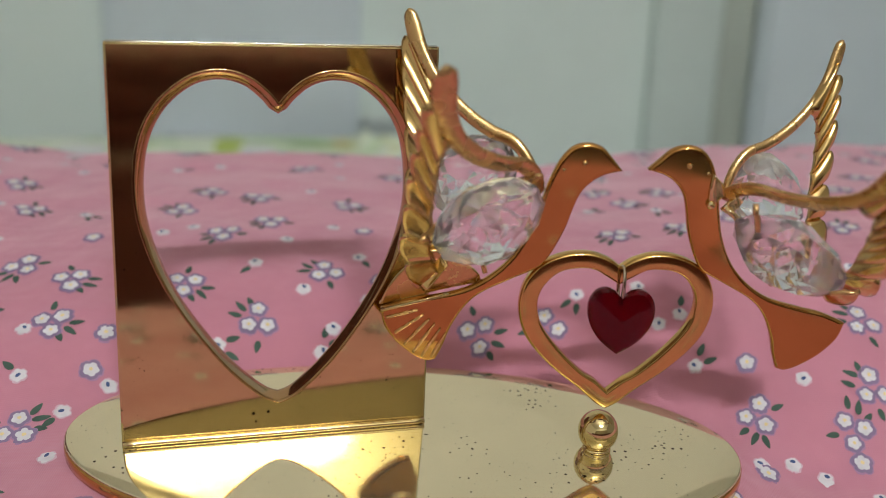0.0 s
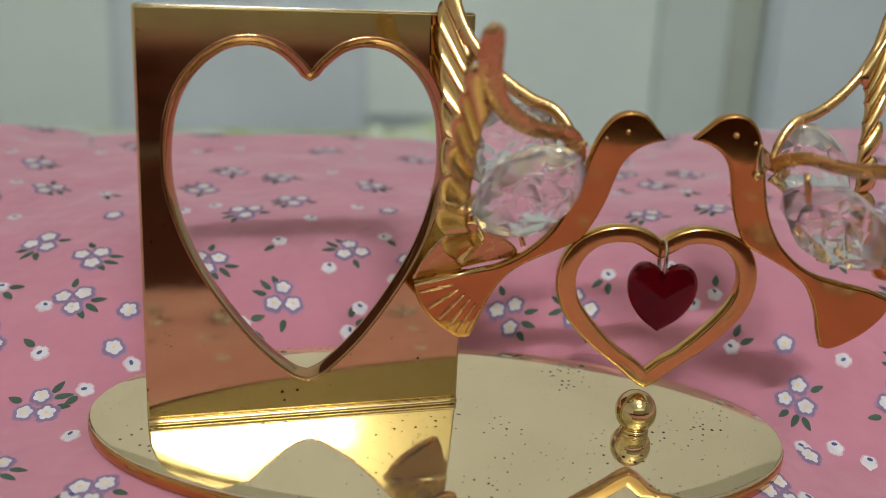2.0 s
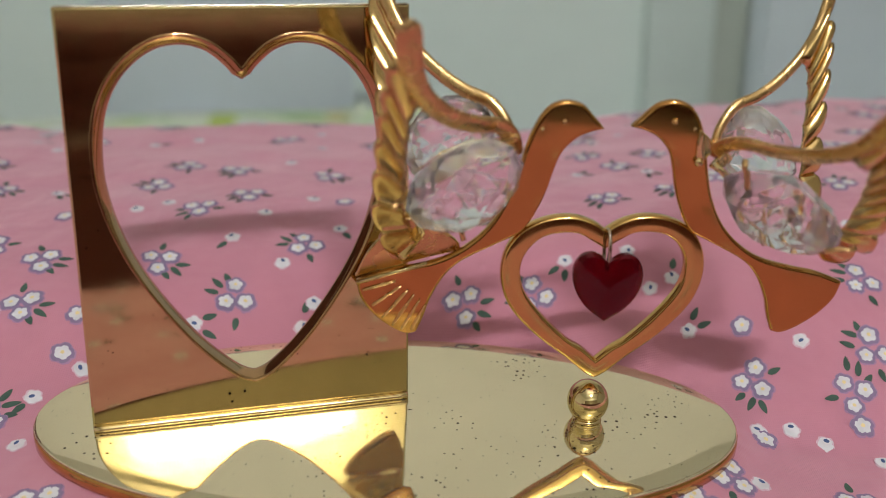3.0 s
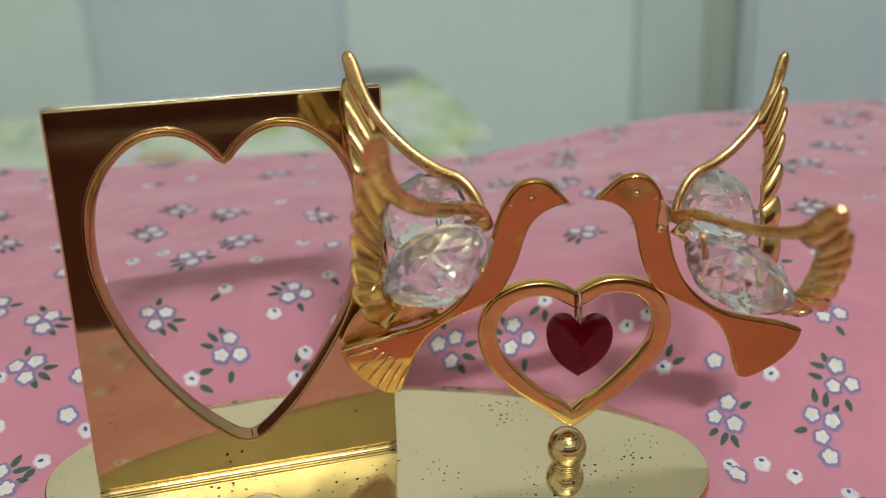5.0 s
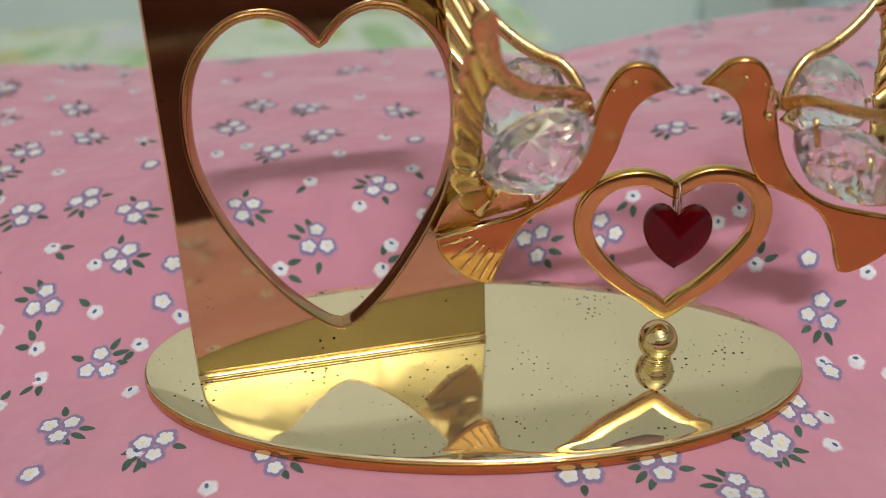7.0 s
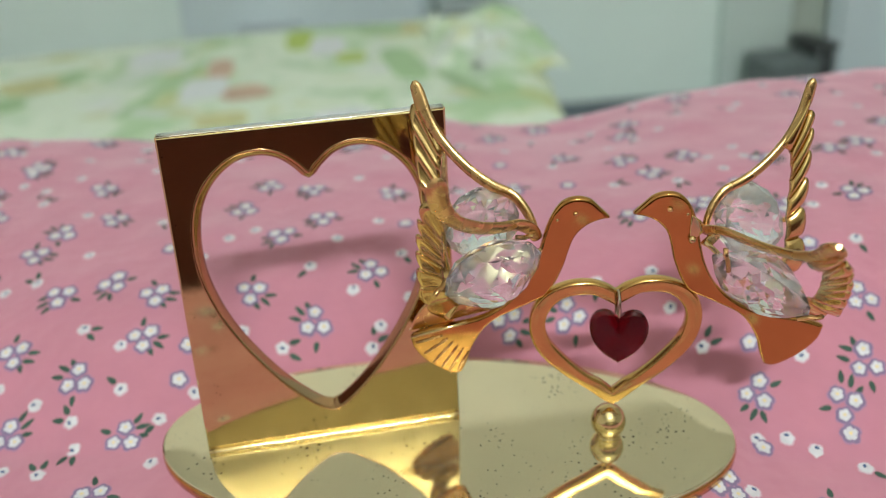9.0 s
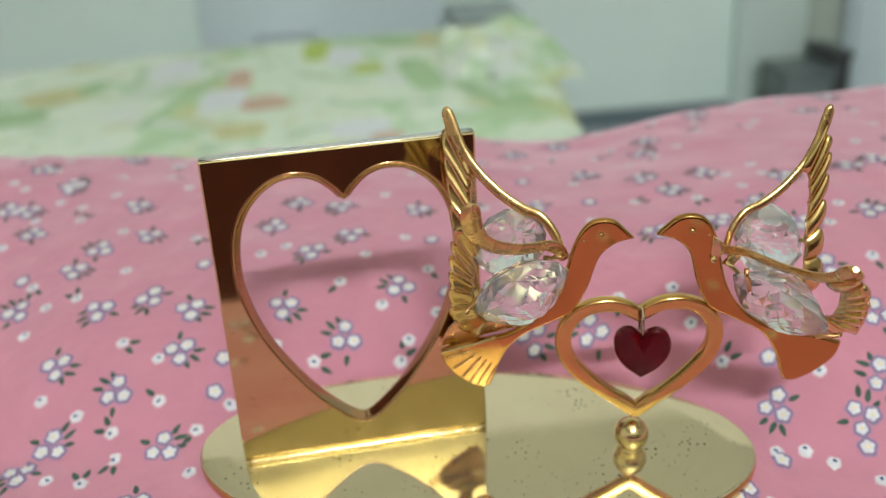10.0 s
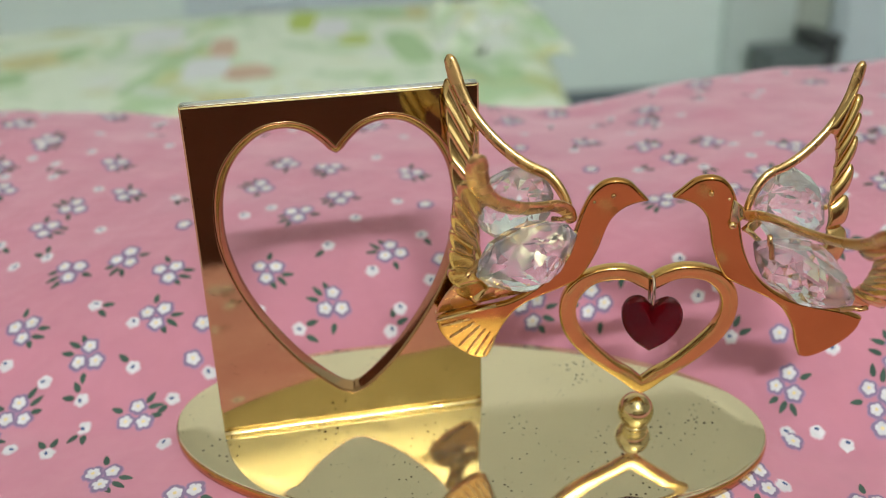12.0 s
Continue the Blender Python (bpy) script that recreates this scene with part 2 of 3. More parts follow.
def batten_lamp(x0, x1, y, z, thick):
    """A tube under a narrow batten hung below the ceiling, behind and above the camera."""
    lamp = new("batten_lamp")
    tagged(lamp, "white enamel batten lamp with one lit tube", "lamp")
    a, b = Vector((x0, y, z)), Vector((x1, y, z))
    part("tube", sweep(bmesh.new(), [a.lerp(b, f) for f in (0, 0.5, 1)], [thick] * 3, [thick] * 3, lambda i: Vector((0, 0, 1)), 16), tube_glow, lamp, "lit white tube")
    part("housing", sweep(bmesh.new(), [a.lerp(b, f) + Vector((0, 0, thick + 2.2)) for f in (-0.03, 0.5, 1.03)], [3.2] * 3, [1.6] * 3, lambda i: Vector((0, 0, 1)), 12), WHITE_METAL, lamp)
    for f in (0.15, 0.85):
        c = a.lerp(b, f) + Vector((0, 0, thick + 3))
        part("hanger", sweep(bmesh.new(), [c, Vector((c.x, c.y, 200))], [0.4] * 2, [0.4] * 2, lambda i: Vector((1, 0, 0)), 8), WHITE_METAL, lamp)
    return lamp


batten_lamp(-10, 42, -165, 154, 3.0)


def wardrobe_panel(name, x0, x1, z1, mat, label, depth=3.0, category="cupboard"):
    ob = new(name)
    tagged(ob, label, category)
    part("carcass", box(x0, 170 - depth, -45, x1, 169.7, z1, 0.6), mat, ob)
    if category == "cupboard":
        door = part("door", box(x0 + 1.2, 168.2 - depth, -41, x1 - 1.2, 169.98 - depth, z1 - 1.5, 0.4), mat, ob)
        part("handle", box(x1 - 4.6, 166.6 - depth, 20, x1 - 3.4, 168.18 - depth, 32, 0.4), WHITE_METAL, door)
    return ob


wardrobe_panel("tall_cupboard", -27, 20, 74, WALL_LIGHT, "pale blue-grey tall cupboard against the wall")
wardrobe_panel("door_post", 79, 93.6, 76, WALL_GREY, "grey-green upright post against the wall", 3.0, "post")
wardrobe_panel("door_jamb", 94, 101.2, 76, plain("olive_grey_paint", (0.48, 0.54, 0.46), 0.6, 0.06, 6.0), "darker olive-grey strip between the post and the cupboard", 2.0, "post")
wardrobe_panel("tall_cupboard", 101.6, 190, 74, WALL_LIGHT, "pale grey-blue cupboard beside the post", 4.0)


# Unseen dark block, added so the heart rim's lower right reflects dark.
wardrobe_panel("rim_reflection_block", -215, -108, 150, DARK_WOOD, "unseen dark block in the corner, added for the rim's reflection", 45.0)


def dark_reflection_block():
    """An unseen dark red-brown block, added to darken what the polished gold reflects."""
    chest = new("dark_reflection_block")
    tagged(chest, "unseen dark block added for the gold to reflect", "chest")
    part("body", box(-120, -120, -45, 130, -82, -11, 0.8), DARK_WOOD, chest)
    part("lid", box(-122, -121, -11, 132, -80.5, -8, 0.9), DARK_WOOD, chest)
    return chest


def maroon_reflection_stack():
    """Three unseen maroon slabs on the dark block, added for the panel's reflection."""
    ob = new("maroon_reflection_stack")
    tagged(ob, "unseen maroon slabs added for the panel's dark reflection", "blanket")
    wool = plain("maroon_reflection_tone", (0.135, 0.045, 0.038), 0.95, 0.2, 60.0, 0.3)
    for k in range(3):
        part("fold", box(-110 + 2 * k, -118 + k, -8.0 + 3.5 * k, 122 - 3 * k, -84 - k, -4.6 + 3.5 * k, 1.5), wool, ob)
    return ob


dark_reflection_block()
maroon_reflection_stack()


def green_bed():
    """A neighbouring bed under a pale green printed sheet."""
    bed = new("bed")
    tagged(bed, "low bed under a pale green printed cotton sheet", "bed")
    outline = spline([(-95, 58), (-40, 56), (22.0, 54), (23.5, 75), (25.0, 92), (24.0, 119), (-5, 119), (-24, 116), (-60, 108), (-95, 104)], 8, True, (2, 5))
    bm = bmesh.new()
    loops = [(0.0, -13.8), (-1.0, -15.5), (-3.0, -26), (-4.0, -44)]
    heart_of = Vector((-25, 86))
    tops = ((0.97, -13.0), (0.8, -13.0), (0.55, -13.0), (0.3, -13.0), (0.15, -13.0), (0.07, -13.02), (0.03, -13.2))
    rings = [[Vector((*(p.lerp(heart_of, f)), z)) for p in outline] for f, z in tops]
    loft(bm, rings + [[Vector((p.x, p.y, z)) for p in inset(outline, a)] for a, z in loops])
    sheet = part("sheet", bm, SHEET, bed, "pale green draped sheet")
    inks = (plain("lime_print", (0.52, 0.66, 0.16), 0.85, 0.1), plain("white_sheet_print", (0.80, 0.84, 0.82), 0.85, 0.04), plain("leaf_print", (0.46, 0.66, 0.36), 0.85, 0.12), plain("peach_print", (0.68, 0.50, 0.36), 0.85, 0.12), plain("straw_print", (0.66, 0.66, 0.34), 0.85, 0.1))
    patches = ((0, -2.6, 109.0, 3.6, 13, 0), (1, 1.0, 104.0, 4.6, 12, 0), (0, 3.8, 96.0, 3.6, 5.5, 0), (2, 9.8, 91.0, 4.2, 17, 6), (3, -11.4, 95.0, 2.9, 10, 4), (3, -7.8, 82.6, 5.4, 6.0, 24), (2, -16.6, 88.0, 1.5, 26, -14),
               (4, -32.0, 93.0, 7.5, 8.0, 30), (2, -28.5, 96.0, 3.0, 7.0, 0), (1, -12.2, 85.6, 5.0, 10.0, 0), (1, 2.6, 69.5, 5.6, 7.0, 0), (3, 4.9, 65.8, 3.2, 3.4, 0), (2, -34, 84, 7.0, 6.0, 10), (4, 13.5, 111.0, 6.0, 9.0, 0), (2, 15.0, 80.0, 1.8, 12.0, 20), (2, 19.0, 76.5, 2.6, 5.0, 0), (1, -20.0, 104.0, 6.0, 9.0, 0), (2, 8.0, 112.0, 6.0, 6.0, 0), (4, -9.0, 72.0, 5.0, 5.0, 0))
    for level, (ink, x, y, w, h, turn) in enumerate(patches):
        c, s = math.cos(radians(turn)), math.sin(radians(turn))
        bm = bmesh.new()
        ring_of = []
        for k in range(24):
            a = 2 * math.pi * k / 24
            u = w / 2 * math.copysign(abs(math.cos(a)) ** 0.6, math.cos(a))
            v = h / 2 * math.copysign(abs(math.sin(a)) ** 0.6, math.sin(a))
            ring_of.append(bm.verts.new((x + u * c - v * s, y + u * s + v * c, -12.94 + 0.006 * level)))
        bm.faces.new(ring_of)
        part("printed_patch", bm, inks[ink], sheet)
    return bed


green_bed()


def rumpled_pillow():
    """A soft rumpled pillow in the same sheet at the corner of the far bed."""
    ob = new("pillow")
    tagged(ob, "rumpled pale green printed pillow on the far bed", "pillow")
    bm = bmesh.new()
    n = 44
    grid = []
    for j in range(n):
        for i in range(n):
            u, v = i / (n - 1) * 2 - 1, j / (n - 1) * 2 - 1
            edge = 0.12 * noise.noise(Vector((3 * u, 3 * v, 0.5)))
            mask = max(0.0, 1 - (abs(u) + edge) ** 4) * max(0.0, 1 - (abs(v) + edge) ** 4)
            folds = abs(noise.noise(Vector((1.6 * u + 0.8 * v, 1.8 * v, 1.0)))) + 0.5 * abs(noise.noise(Vector((4.0 * u, 3.2 * v + 2 * u, 2.0)))) + 0.2 * noise.noise(Vector((9 * u, 9 * v, 3.0)))
            grid.append(bm.verts.new((20.5 + 7.4 * u + 1.2 * edge, 101.0 + 16.0 * v, -13.4 + math.sqrt(mask) * (0.8 + 3.6 * folds))))
    for j in range(n - 1):
        for i in range(n - 1):
            bm.faces.new((grid[j * n + i], grid[j * n + i + 1], grid[(j + 1) * n + i + 1], grid[(j + 1) * n + i]))
    part("cover", bm, SHEET, ob)
    return ob


rumpled_pillow()


def dark_box(name, bounds, mat, label, category):
    ob = new(name)
    tagged(ob, label, category)
    x0, y0, z0, x1, y1, z1 = bounds
    part("body", box(x0, y0, z0, x1, y1, z1 - 1.2, 0.7), mat, ob)
    part("lid", box(x0 - 0.4, y0 - 0.4, z1 - 1.2, x1 + 0.4, y1 + 0.2, z1, 0.4), mat, ob)
    return ob


GREY_PLASTIC = plain("grey_plastic", (0.34, 0.39, 0.39), 0.5, 0.1, 12.0)
dark_box("storage_box", (20.5, 150, -45, 32, 166, -17), GREY_PLASTIC, "dark grey storage box on the floor by the wall", "box")
dark_box("storage_box", (-16, 152, -45, -5, 166, -20), plain("pale_grey_plastic", (0.48, 0.54, 0.56), 0.5, 0.1, 12.0), "pale grey storage box behind the far bed", "box")
dark_box("waste_bin", (82.0, 150, -45, 91.6, 162, -31.5), plain("charcoal_plastic", (0.15, 0.18, 0.18), 0.5, 0.1, 12.0), "charcoal plastic bin standing by the grey post", "bin")


dark_box("crate", (92.2, 152, -45, 95.6, 164, -29), plain("black_plastic", (0.05, 0.055, 0.055), 0.45, 0.1, 30.0), "tall narrow black plastic crate beside the bin", "crate")
# Skirting whose dark colour paints the shadow line where wall meets floor.
slab_object("baseboard", (-250, 168.9, -45, 250, 169.9, -41.5), plain("slate_skirting_shade", (0.16, 0.20, 0.22), 0.5, 0.1, 8.0), "slate grey skirting strip, its dark tone standing for the shadow line", "baseboard")


# ---- the pink bed cover ----
BASE_X, BASE_Y, BASE_A, BASE_B, BASE_TURN = 4.620, -0.350, 5.600, 2.450, radians(-8.8)
BASE_H = 0.27
TILT = 0.13


def foot_top(y):
    """The foot lies on the sagging cover with its back edge a little raised."""
    return TILT * (min(max(y, -3.2), 2.8) + 0.15)


def cover_height(x, y):
    """The cover lies flat under the ornament's foot and swells up round it, most behind it; it rolls over at both bed edges."""
    dx, dy = x - BASE_X, y - BASE_Y
    u = dx * math.cos(BASE_TURN) + dy * math.sin(BASE_TURN)
    v = -dx * math.sin(BASE_TURN) + dy * math.cos(BASE_TURN)
    r = math.hypot(u / BASE_A, v / BASE_B) + 1e-9
    d = math.hypot(u, v) * max(0.0, 1 - 1 / r)
    c, s = u / BASE_A / r, v / BASE_B / r
    near, far = 1 - math.exp(-d / 1.2), 1 - math.exp(-d / 6)
    back, right, left = max(s, 0), max(c, 0), max(-c, 0)
    z = near * (1.383 * back + -0.07 * left**2 + -0.579 * right**2)
    z += far * (1.229 * back + -0.353 * left**2 + 0.56 * right**2 + 1.536 * back * right + 0.303 * back * left)
    # the far edge sags behind the ornament and rises at one end
    towards = min(max((y - 4) / 8, 0.0), 1.0) ** 2
    z += towards * (0.12 * min(max(-2.5 - x, 0.0), 8.0) - 0.6 * math.exp(-(((x - 9.8) / 3) ** 2)))
    far_edge = max(0.0, y - 12.6)
    near_edge = max(0.0, -8.8 - y)
    z -= min(0.16 * far_edge**2, 1.6 * far_edge) if far_edge < 30 else 48
    z -= min(0.14 * near_edge**2, 2.5 * near_edge)
    # soft creases, flattened out under the foot
    calm = 1 - math.exp(-d / 2.5)
    z += calm * (0.11 * noise.noise(Vector((0.42 * x, 0.60 * y, 0.3))) + 0.06 * noise.noise(Vector((1.1 * x + 0.4 * y, 0.9 * y, 1.7))))
    end = max(0.0, abs(x - 4) - 96)
    return z + foot_top(y) - BASE_H - 0.01 - 2.5 * end


def bed_cover():
    xs = [-97 + 3 * i for i in range(29)] + [-10 + 0.25 * i for i in range(136)] + [24 + 3 * i for i in range(28)]
    ys = [-27 + 0.5 * i for i in range(30)] + [-12 + 0.25 * i for i in range(104)] + [14 + 0.5 * i for i in range(28)]
    verts = [(x * CM, y * CM, max(cover_height(x, y), -44) * CM) for y in ys for x in xs]
    nx = len(xs)
    faces = [(j * nx + i, j * nx + i + 1, (j + 1) * nx + i + 1, (j + 1) * nx + i) for j in range(len(ys) - 1) for i in range(nx - 1)]
    me = bpy.data.meshes.new("bed_cover")
    me.from_pydata(verts, [], faces)
    me.shade_smooth()
    me.materials.append(PINK)
    ob = new("bed_cover", me)
    return tagged(ob, "pink cotton bed cover printed with small white flowers", "bed cover", kind="structure")


cover = bed_cover()


def divan_bed():
    """The bed that carries the pink cover."""
    ob = new("divan_bed")
    tagged(ob, "low divan bed hidden under the pink cover", "bed")
    part("mattress", box(-88, -7.5, -22, 96, 12.6, -2.5, 1.0), SHEET, ob)
    part("base", box(-87, -7, -45, 95, 12.2, -22, 0.5), DARK_WOOD, ob)
    return ob


divan_bed()


# the printed sprays (place and turn) and the loose blossoms, strip by strip across the cloth
SPRAYS_WEST = [(-5.74, 10.81, 180), (-6.66, 9.71, 180), (-6.16, 8.36, 0), (-4.11, 7.08, 0), (-4.63, 6.26, 180), (-3.56, 9.38, 180), (-2.97, 7.63, 180), (-2.47, 4.72, -90), (-1.45, 4.09, 180), (-3.66, 4.53, 180), (-5.79, 5.13, 30), (-1.6, 2.95, 180), (-4.41, 3.08, 180), (-2.93, 2.23, 0), (-1.83, 0.89, 0), (-4.26, 1.37, 0), (-4.83, 0.83, 180), (-6.76, 12.04, 0), (-2.23, -0.52, 180), (-0.63, -1.26, 180)]
SPRAYS_MIDDLE = [(4.2, 7.49, 90), (2.42, 6.43, 180), (1.41, 5.77, 180), (3.52, 4.12, 0), (0.74, 3.81, 180), (2.15, 2.98, 0), (0.4, 7.39, 0), (1.04, 8.51, 0), (2.17, 8.04, 180), (7.29, 6.86, -90), (7.72, 2.18, 0), (6.37, 2.41, 180), (8.89, -2.71, 0), (1.27, -1.91, 180), (5.82, -2.9, 0), (7.06, -2.95, 180), (8.93, -2.74, 90), (8.07, -3.62, 0)]
SPRAYS_EAST = [(9.11, 8.85, 90), (10.51, 7.73, 90), (10.96, 6.76, 180), (11.24, 10.18, 0), (9.93, 4.59, -60), (11.49, 4.64, 180), (12.21, 7.59, 0), (12.67, 5.18, 0), (13.89, 6.48, 180), (15.8, 6.57, 0), (15.1, 4.1, 90), (13.17, 2.45, -90), (13.3, 4.12, 180), (13.75, 1.06, 0), (13.35, -0.1, 0), (11.04, -0.15, 150), (12.66, -0.7, 90), (9.68, -2.16, 30), (11.53, -2.76, 180)]
BLOSSOMS_WEST = [(-3.67, 7.88), (-1.67, 7.2), (-3.27, 5.99), (-5.15, 9.63), (-5.03, 8.85), (-6.33, 9.12), (-7.06, 10.93), (-6.38, 11.95), (-5.6, 5.93), (-5.06, 5.04), (-4.31, 5.1), (-2.95, 3.43), (-5.41, 4.24), (-6.87, 7.83), (-2.07, 2.84), (-1.97, 1.87), (-4.63, 2.36), (-3.78, 1.91), (-2.96, 1.4), (-1.14, 1.22), (-1.18, 0.12), (-4.15, 0.46), (-2.84, 0.84), (-2.95, 12.31), (-2.25, 10.35), (-3.41, 0.26), (-0.91, -1.34)]
BLOSSOMS_MIDDLE = [(-0.45, 1.76), (3.41, 8.59), (3.79, 6.06), (0.75, 6.19), (0.12, 5.94), (-0.47, 5.25), (2.75, 5.39), (2.1, 4.4), (4.24, 4.6), (3.04, 3.63), (4.3, 3.31), (3.58, 2.82), (3.34, 2.5), (1.4, 2.55), (0.56, 2.87), (6.45, 10.69), (7.65, 9.85), (8.68, 8.21), (8.43, 2.66), (8.56, 5.63), (6.01, 7.23), (0.29, -2.31)]
BLOSSOMS_EAST = [(9.81, 10.49), (10.5, 9.1), (9.89, 6.41), (11.44, 9.69), (9.65, 2.56), (10.28, 1.81), (9.82, 1.73), (10.26, 0.88), (11.41, 5.96), (12.64, 7.17), (12.68, 6.15), (13.49, 7.59), (13.49, 6.82), (14.64, 10.55), (13.44, 11.85), (14.54, 4.64), (14.33, 2.52), (13.97, 3.9), (12.12, 0.24), (10.73, -1.02), (11.31, -1.06), (11.78, -1.35), (10.12, -2.25), (12.54, -1.86), (9.92, -2.85)]
RINGED = [(-1.28, 5.74), (-5.94, 6.26), (-0.78, 1.99), (-0.6, 2.64), (4.45, 5.78), (4.59, 3.78), (7.32, 8.74), (8.75, 6.71), (11.19, 0.69), (12.55, -1.19), (10.77, -1.2), (-2.45, -1.58)]


class Print:
    """Flat printed shapes that follow the cover, in one mesh with a colour to each face."""

    def __init__(self):
        self.verts, self.faces, self.inks = [], [], []

    def slope(self, x, y):
        e = 0.1
        return (cover_height(x + e, y) - cover_height(x - e, y)) / (2 * e), (cover_height(x, y + e) - cover_height(x, y - e)) / (2 * e)

    def shape(self, cx, cy, outline, ink, layer):
        sx, sy = self.slope(cx, cy)
        kx, ky = 1 / math.sqrt(1 + sx * sx), 1 / math.sqrt(1 + sy * sy)
        lift = (0.010 + 0.007 * layer) * math.sqrt(1 + sx * sx + sy * sy)
        first = len(self.verts)
        for px, py in [(0.0, 0.0)] + outline:
            x, y = cx + px * kx, cy + py * ky
            self.verts.append((x * CM, y * CM, (cover_height(x, y) + lift) * CM))
        n = len(outline)
        for i in range(n):
            self.faces.append((first, first + 1 + i, first + 1 + (i + 1) % n))
            self.inks.append(ink)

    def petals(self, cx, cy, size, turn, lobes, depth, ink, layer, steps=30, rough=0.06):
        out = []
        for i in range(steps):
            a = 2 * math.pi * i / steps
            r = size * (1 - 2 * depth + 2 * depth * math.sqrt(abs(math.cos(lobes / 2 * (a - turn))))) * (1 + random.uniform(-rough, rough))
            out.append((r * math.cos(a), r * math.sin(a)))
        self.shape(cx, cy, out, ink, layer)

    def leaf(self, cx, cy, length, width, turn, layer=0):
        c, s = math.cos(turn), math.sin(turn)
        out = []
        for i in range(14):
            a = 2 * math.pi * i / 14
            u, v = length / 2 * math.cos(a), width / 2 * math.sin(a) * (1 - 0.35 * math.cos(a)) * (0.75 + 0.25 * abs(math.sin(a)))
            out.append((u * c - v * s, u * s + v * c))
        self.shape(cx, cy, out, 2, layer)

    def ringed(self, x, y, size=1.0):
        turn = random.uniform(0, 6.28)
        self.petals(x, y, 0.272 * size, turn, 5, 0.11, 6, 0, rough=0.05)
        self.petals(x, y, 0.246 * size, turn, 5, 0.13, 1, 1, rough=0.06)
        self.petals(x, y, 0.172 * size, turn, 5, 0.17, 0, 2, rough=0.05)
        self.petals(x, y, 0.05 * size, turn, 5, 0.2, 3, 3, 10)

    def blossom(self, x, y):
        turn = random.uniform(0, 6.28)
        self.petals(x, y, 0.165, turn, 5, 0.10, 5, 0, rough=0.06)
        self.petals(x, y, 0.138, turn, 5, 0.10, 0, 1, rough=0.10)
        self.leaf_ink(x + random.uniform(-0.04, 0.04), y + random.uniform(-0.03, 0.05), 0.11, 0.07, random.uniform(0, 3), 4)
        if random.random() < 0.35:
            side = random.uniform(0, 6.28)
            for k in range(random.choice((1, 2))):
                a = side + k * 0.8
                self.leaf(x + 0.30 * math.cos(a), y + 0.30 * math.sin(a), 0.28, 0.13, a)

    def leaf_ink(self, x, y, length, width, turn, ink):
        c, s = math.cos(turn), math.sin(turn)
        out = [(length / 2 * math.cos(a) * c - width / 2 * math.sin(a) * s, length / 2 * math.cos(a) * s + width / 2 * math.sin(a) * c) for a in (2 * math.pi * i / 8 for i in range(8))]
        self.shape(x, y, out, ink, 3)

    def spray(self, x, y, turn):
        apex = math.pi / 2 - radians(turn) + random.uniform(-0.15, 0.15)
        for k in range(3):
            a = apex + k * 2.094
            self.ringed(x + 0.205 * math.cos(a), y + 0.205 * math.sin(a), random.uniform(0.74, 0.86))
        lead = apex + random.choice((0.95, -0.95, 0.9))
        for k, (off, far) in enumerate(((0.0, 0.43), (0.45, 0.46), (2.2, 0.42), (-0.5, 0.40))):
            a = lead + off
            self.leaf(x + far * math.cos(a), y + far * math.sin(a), 0.32 - 0.03 * k, 0.12, a + random.uniform(-0.3, 0.3))

    def finish(self):
        me = bpy.data.meshes.new("flower_print")
        me.from_pydata(self.verts, [], self.faces)
        for mat in (PRINT_WHITE, PRINT_LILAC, PRINT_GREEN, PRINT_YELLOW, PRINT_BLUE, PRINT_HALO, PRINT_MAUVE):
            me.materials.append(mat)
        me.polygons.foreach_set("material_index", self.inks)
        me.shade_smooth()
        ob = new("flower_print", me)
        ob.parent = cover
        return tagged(ob, "white and lilac flower print with green leaves", kind="stuff")


def flower_print():
    random.seed(11)
    p = Print()
    for x, y, turn in SPRAYS_WEST + SPRAYS_MIDDLE + SPRAYS_EAST:
        p.spray(x, y, turn)
    for x, y in BLOSSOMS_WEST + BLOSSOMS_MIDDLE + BLOSSOMS_EAST:
        p.blossom(x, y)
    for x, y in RINGED:
        p.ringed(x, y, 0.85)
    # the print goes on over the rest of the cover
    for j in range(-11, 11):
        for i in range(-16, 24):
            x, y = 1.5 * i + random.uniform(-0.4, 0.4), 1.4 * j + random.uniform(-0.35, 0.35)
            seen = -6.5 < x < 16.5 and -4.2 < y < 10.0
            if seen or y < -10:
                continue
            if (i + 2 * j) % 3 == 0:
                p.spray(x, y, random.choice((0, 180, 90)))
            else:
                p.blossom(x, y)
    return p.finish()


flower_print()


# ---- the gilt ornament ----
ornament = new("picture_frame_ornament")
tagged(ornament, "gilt picture frame ornament with two crystal doves on an oval foot", "ornament")
UP = Vector((0, 0, 1))


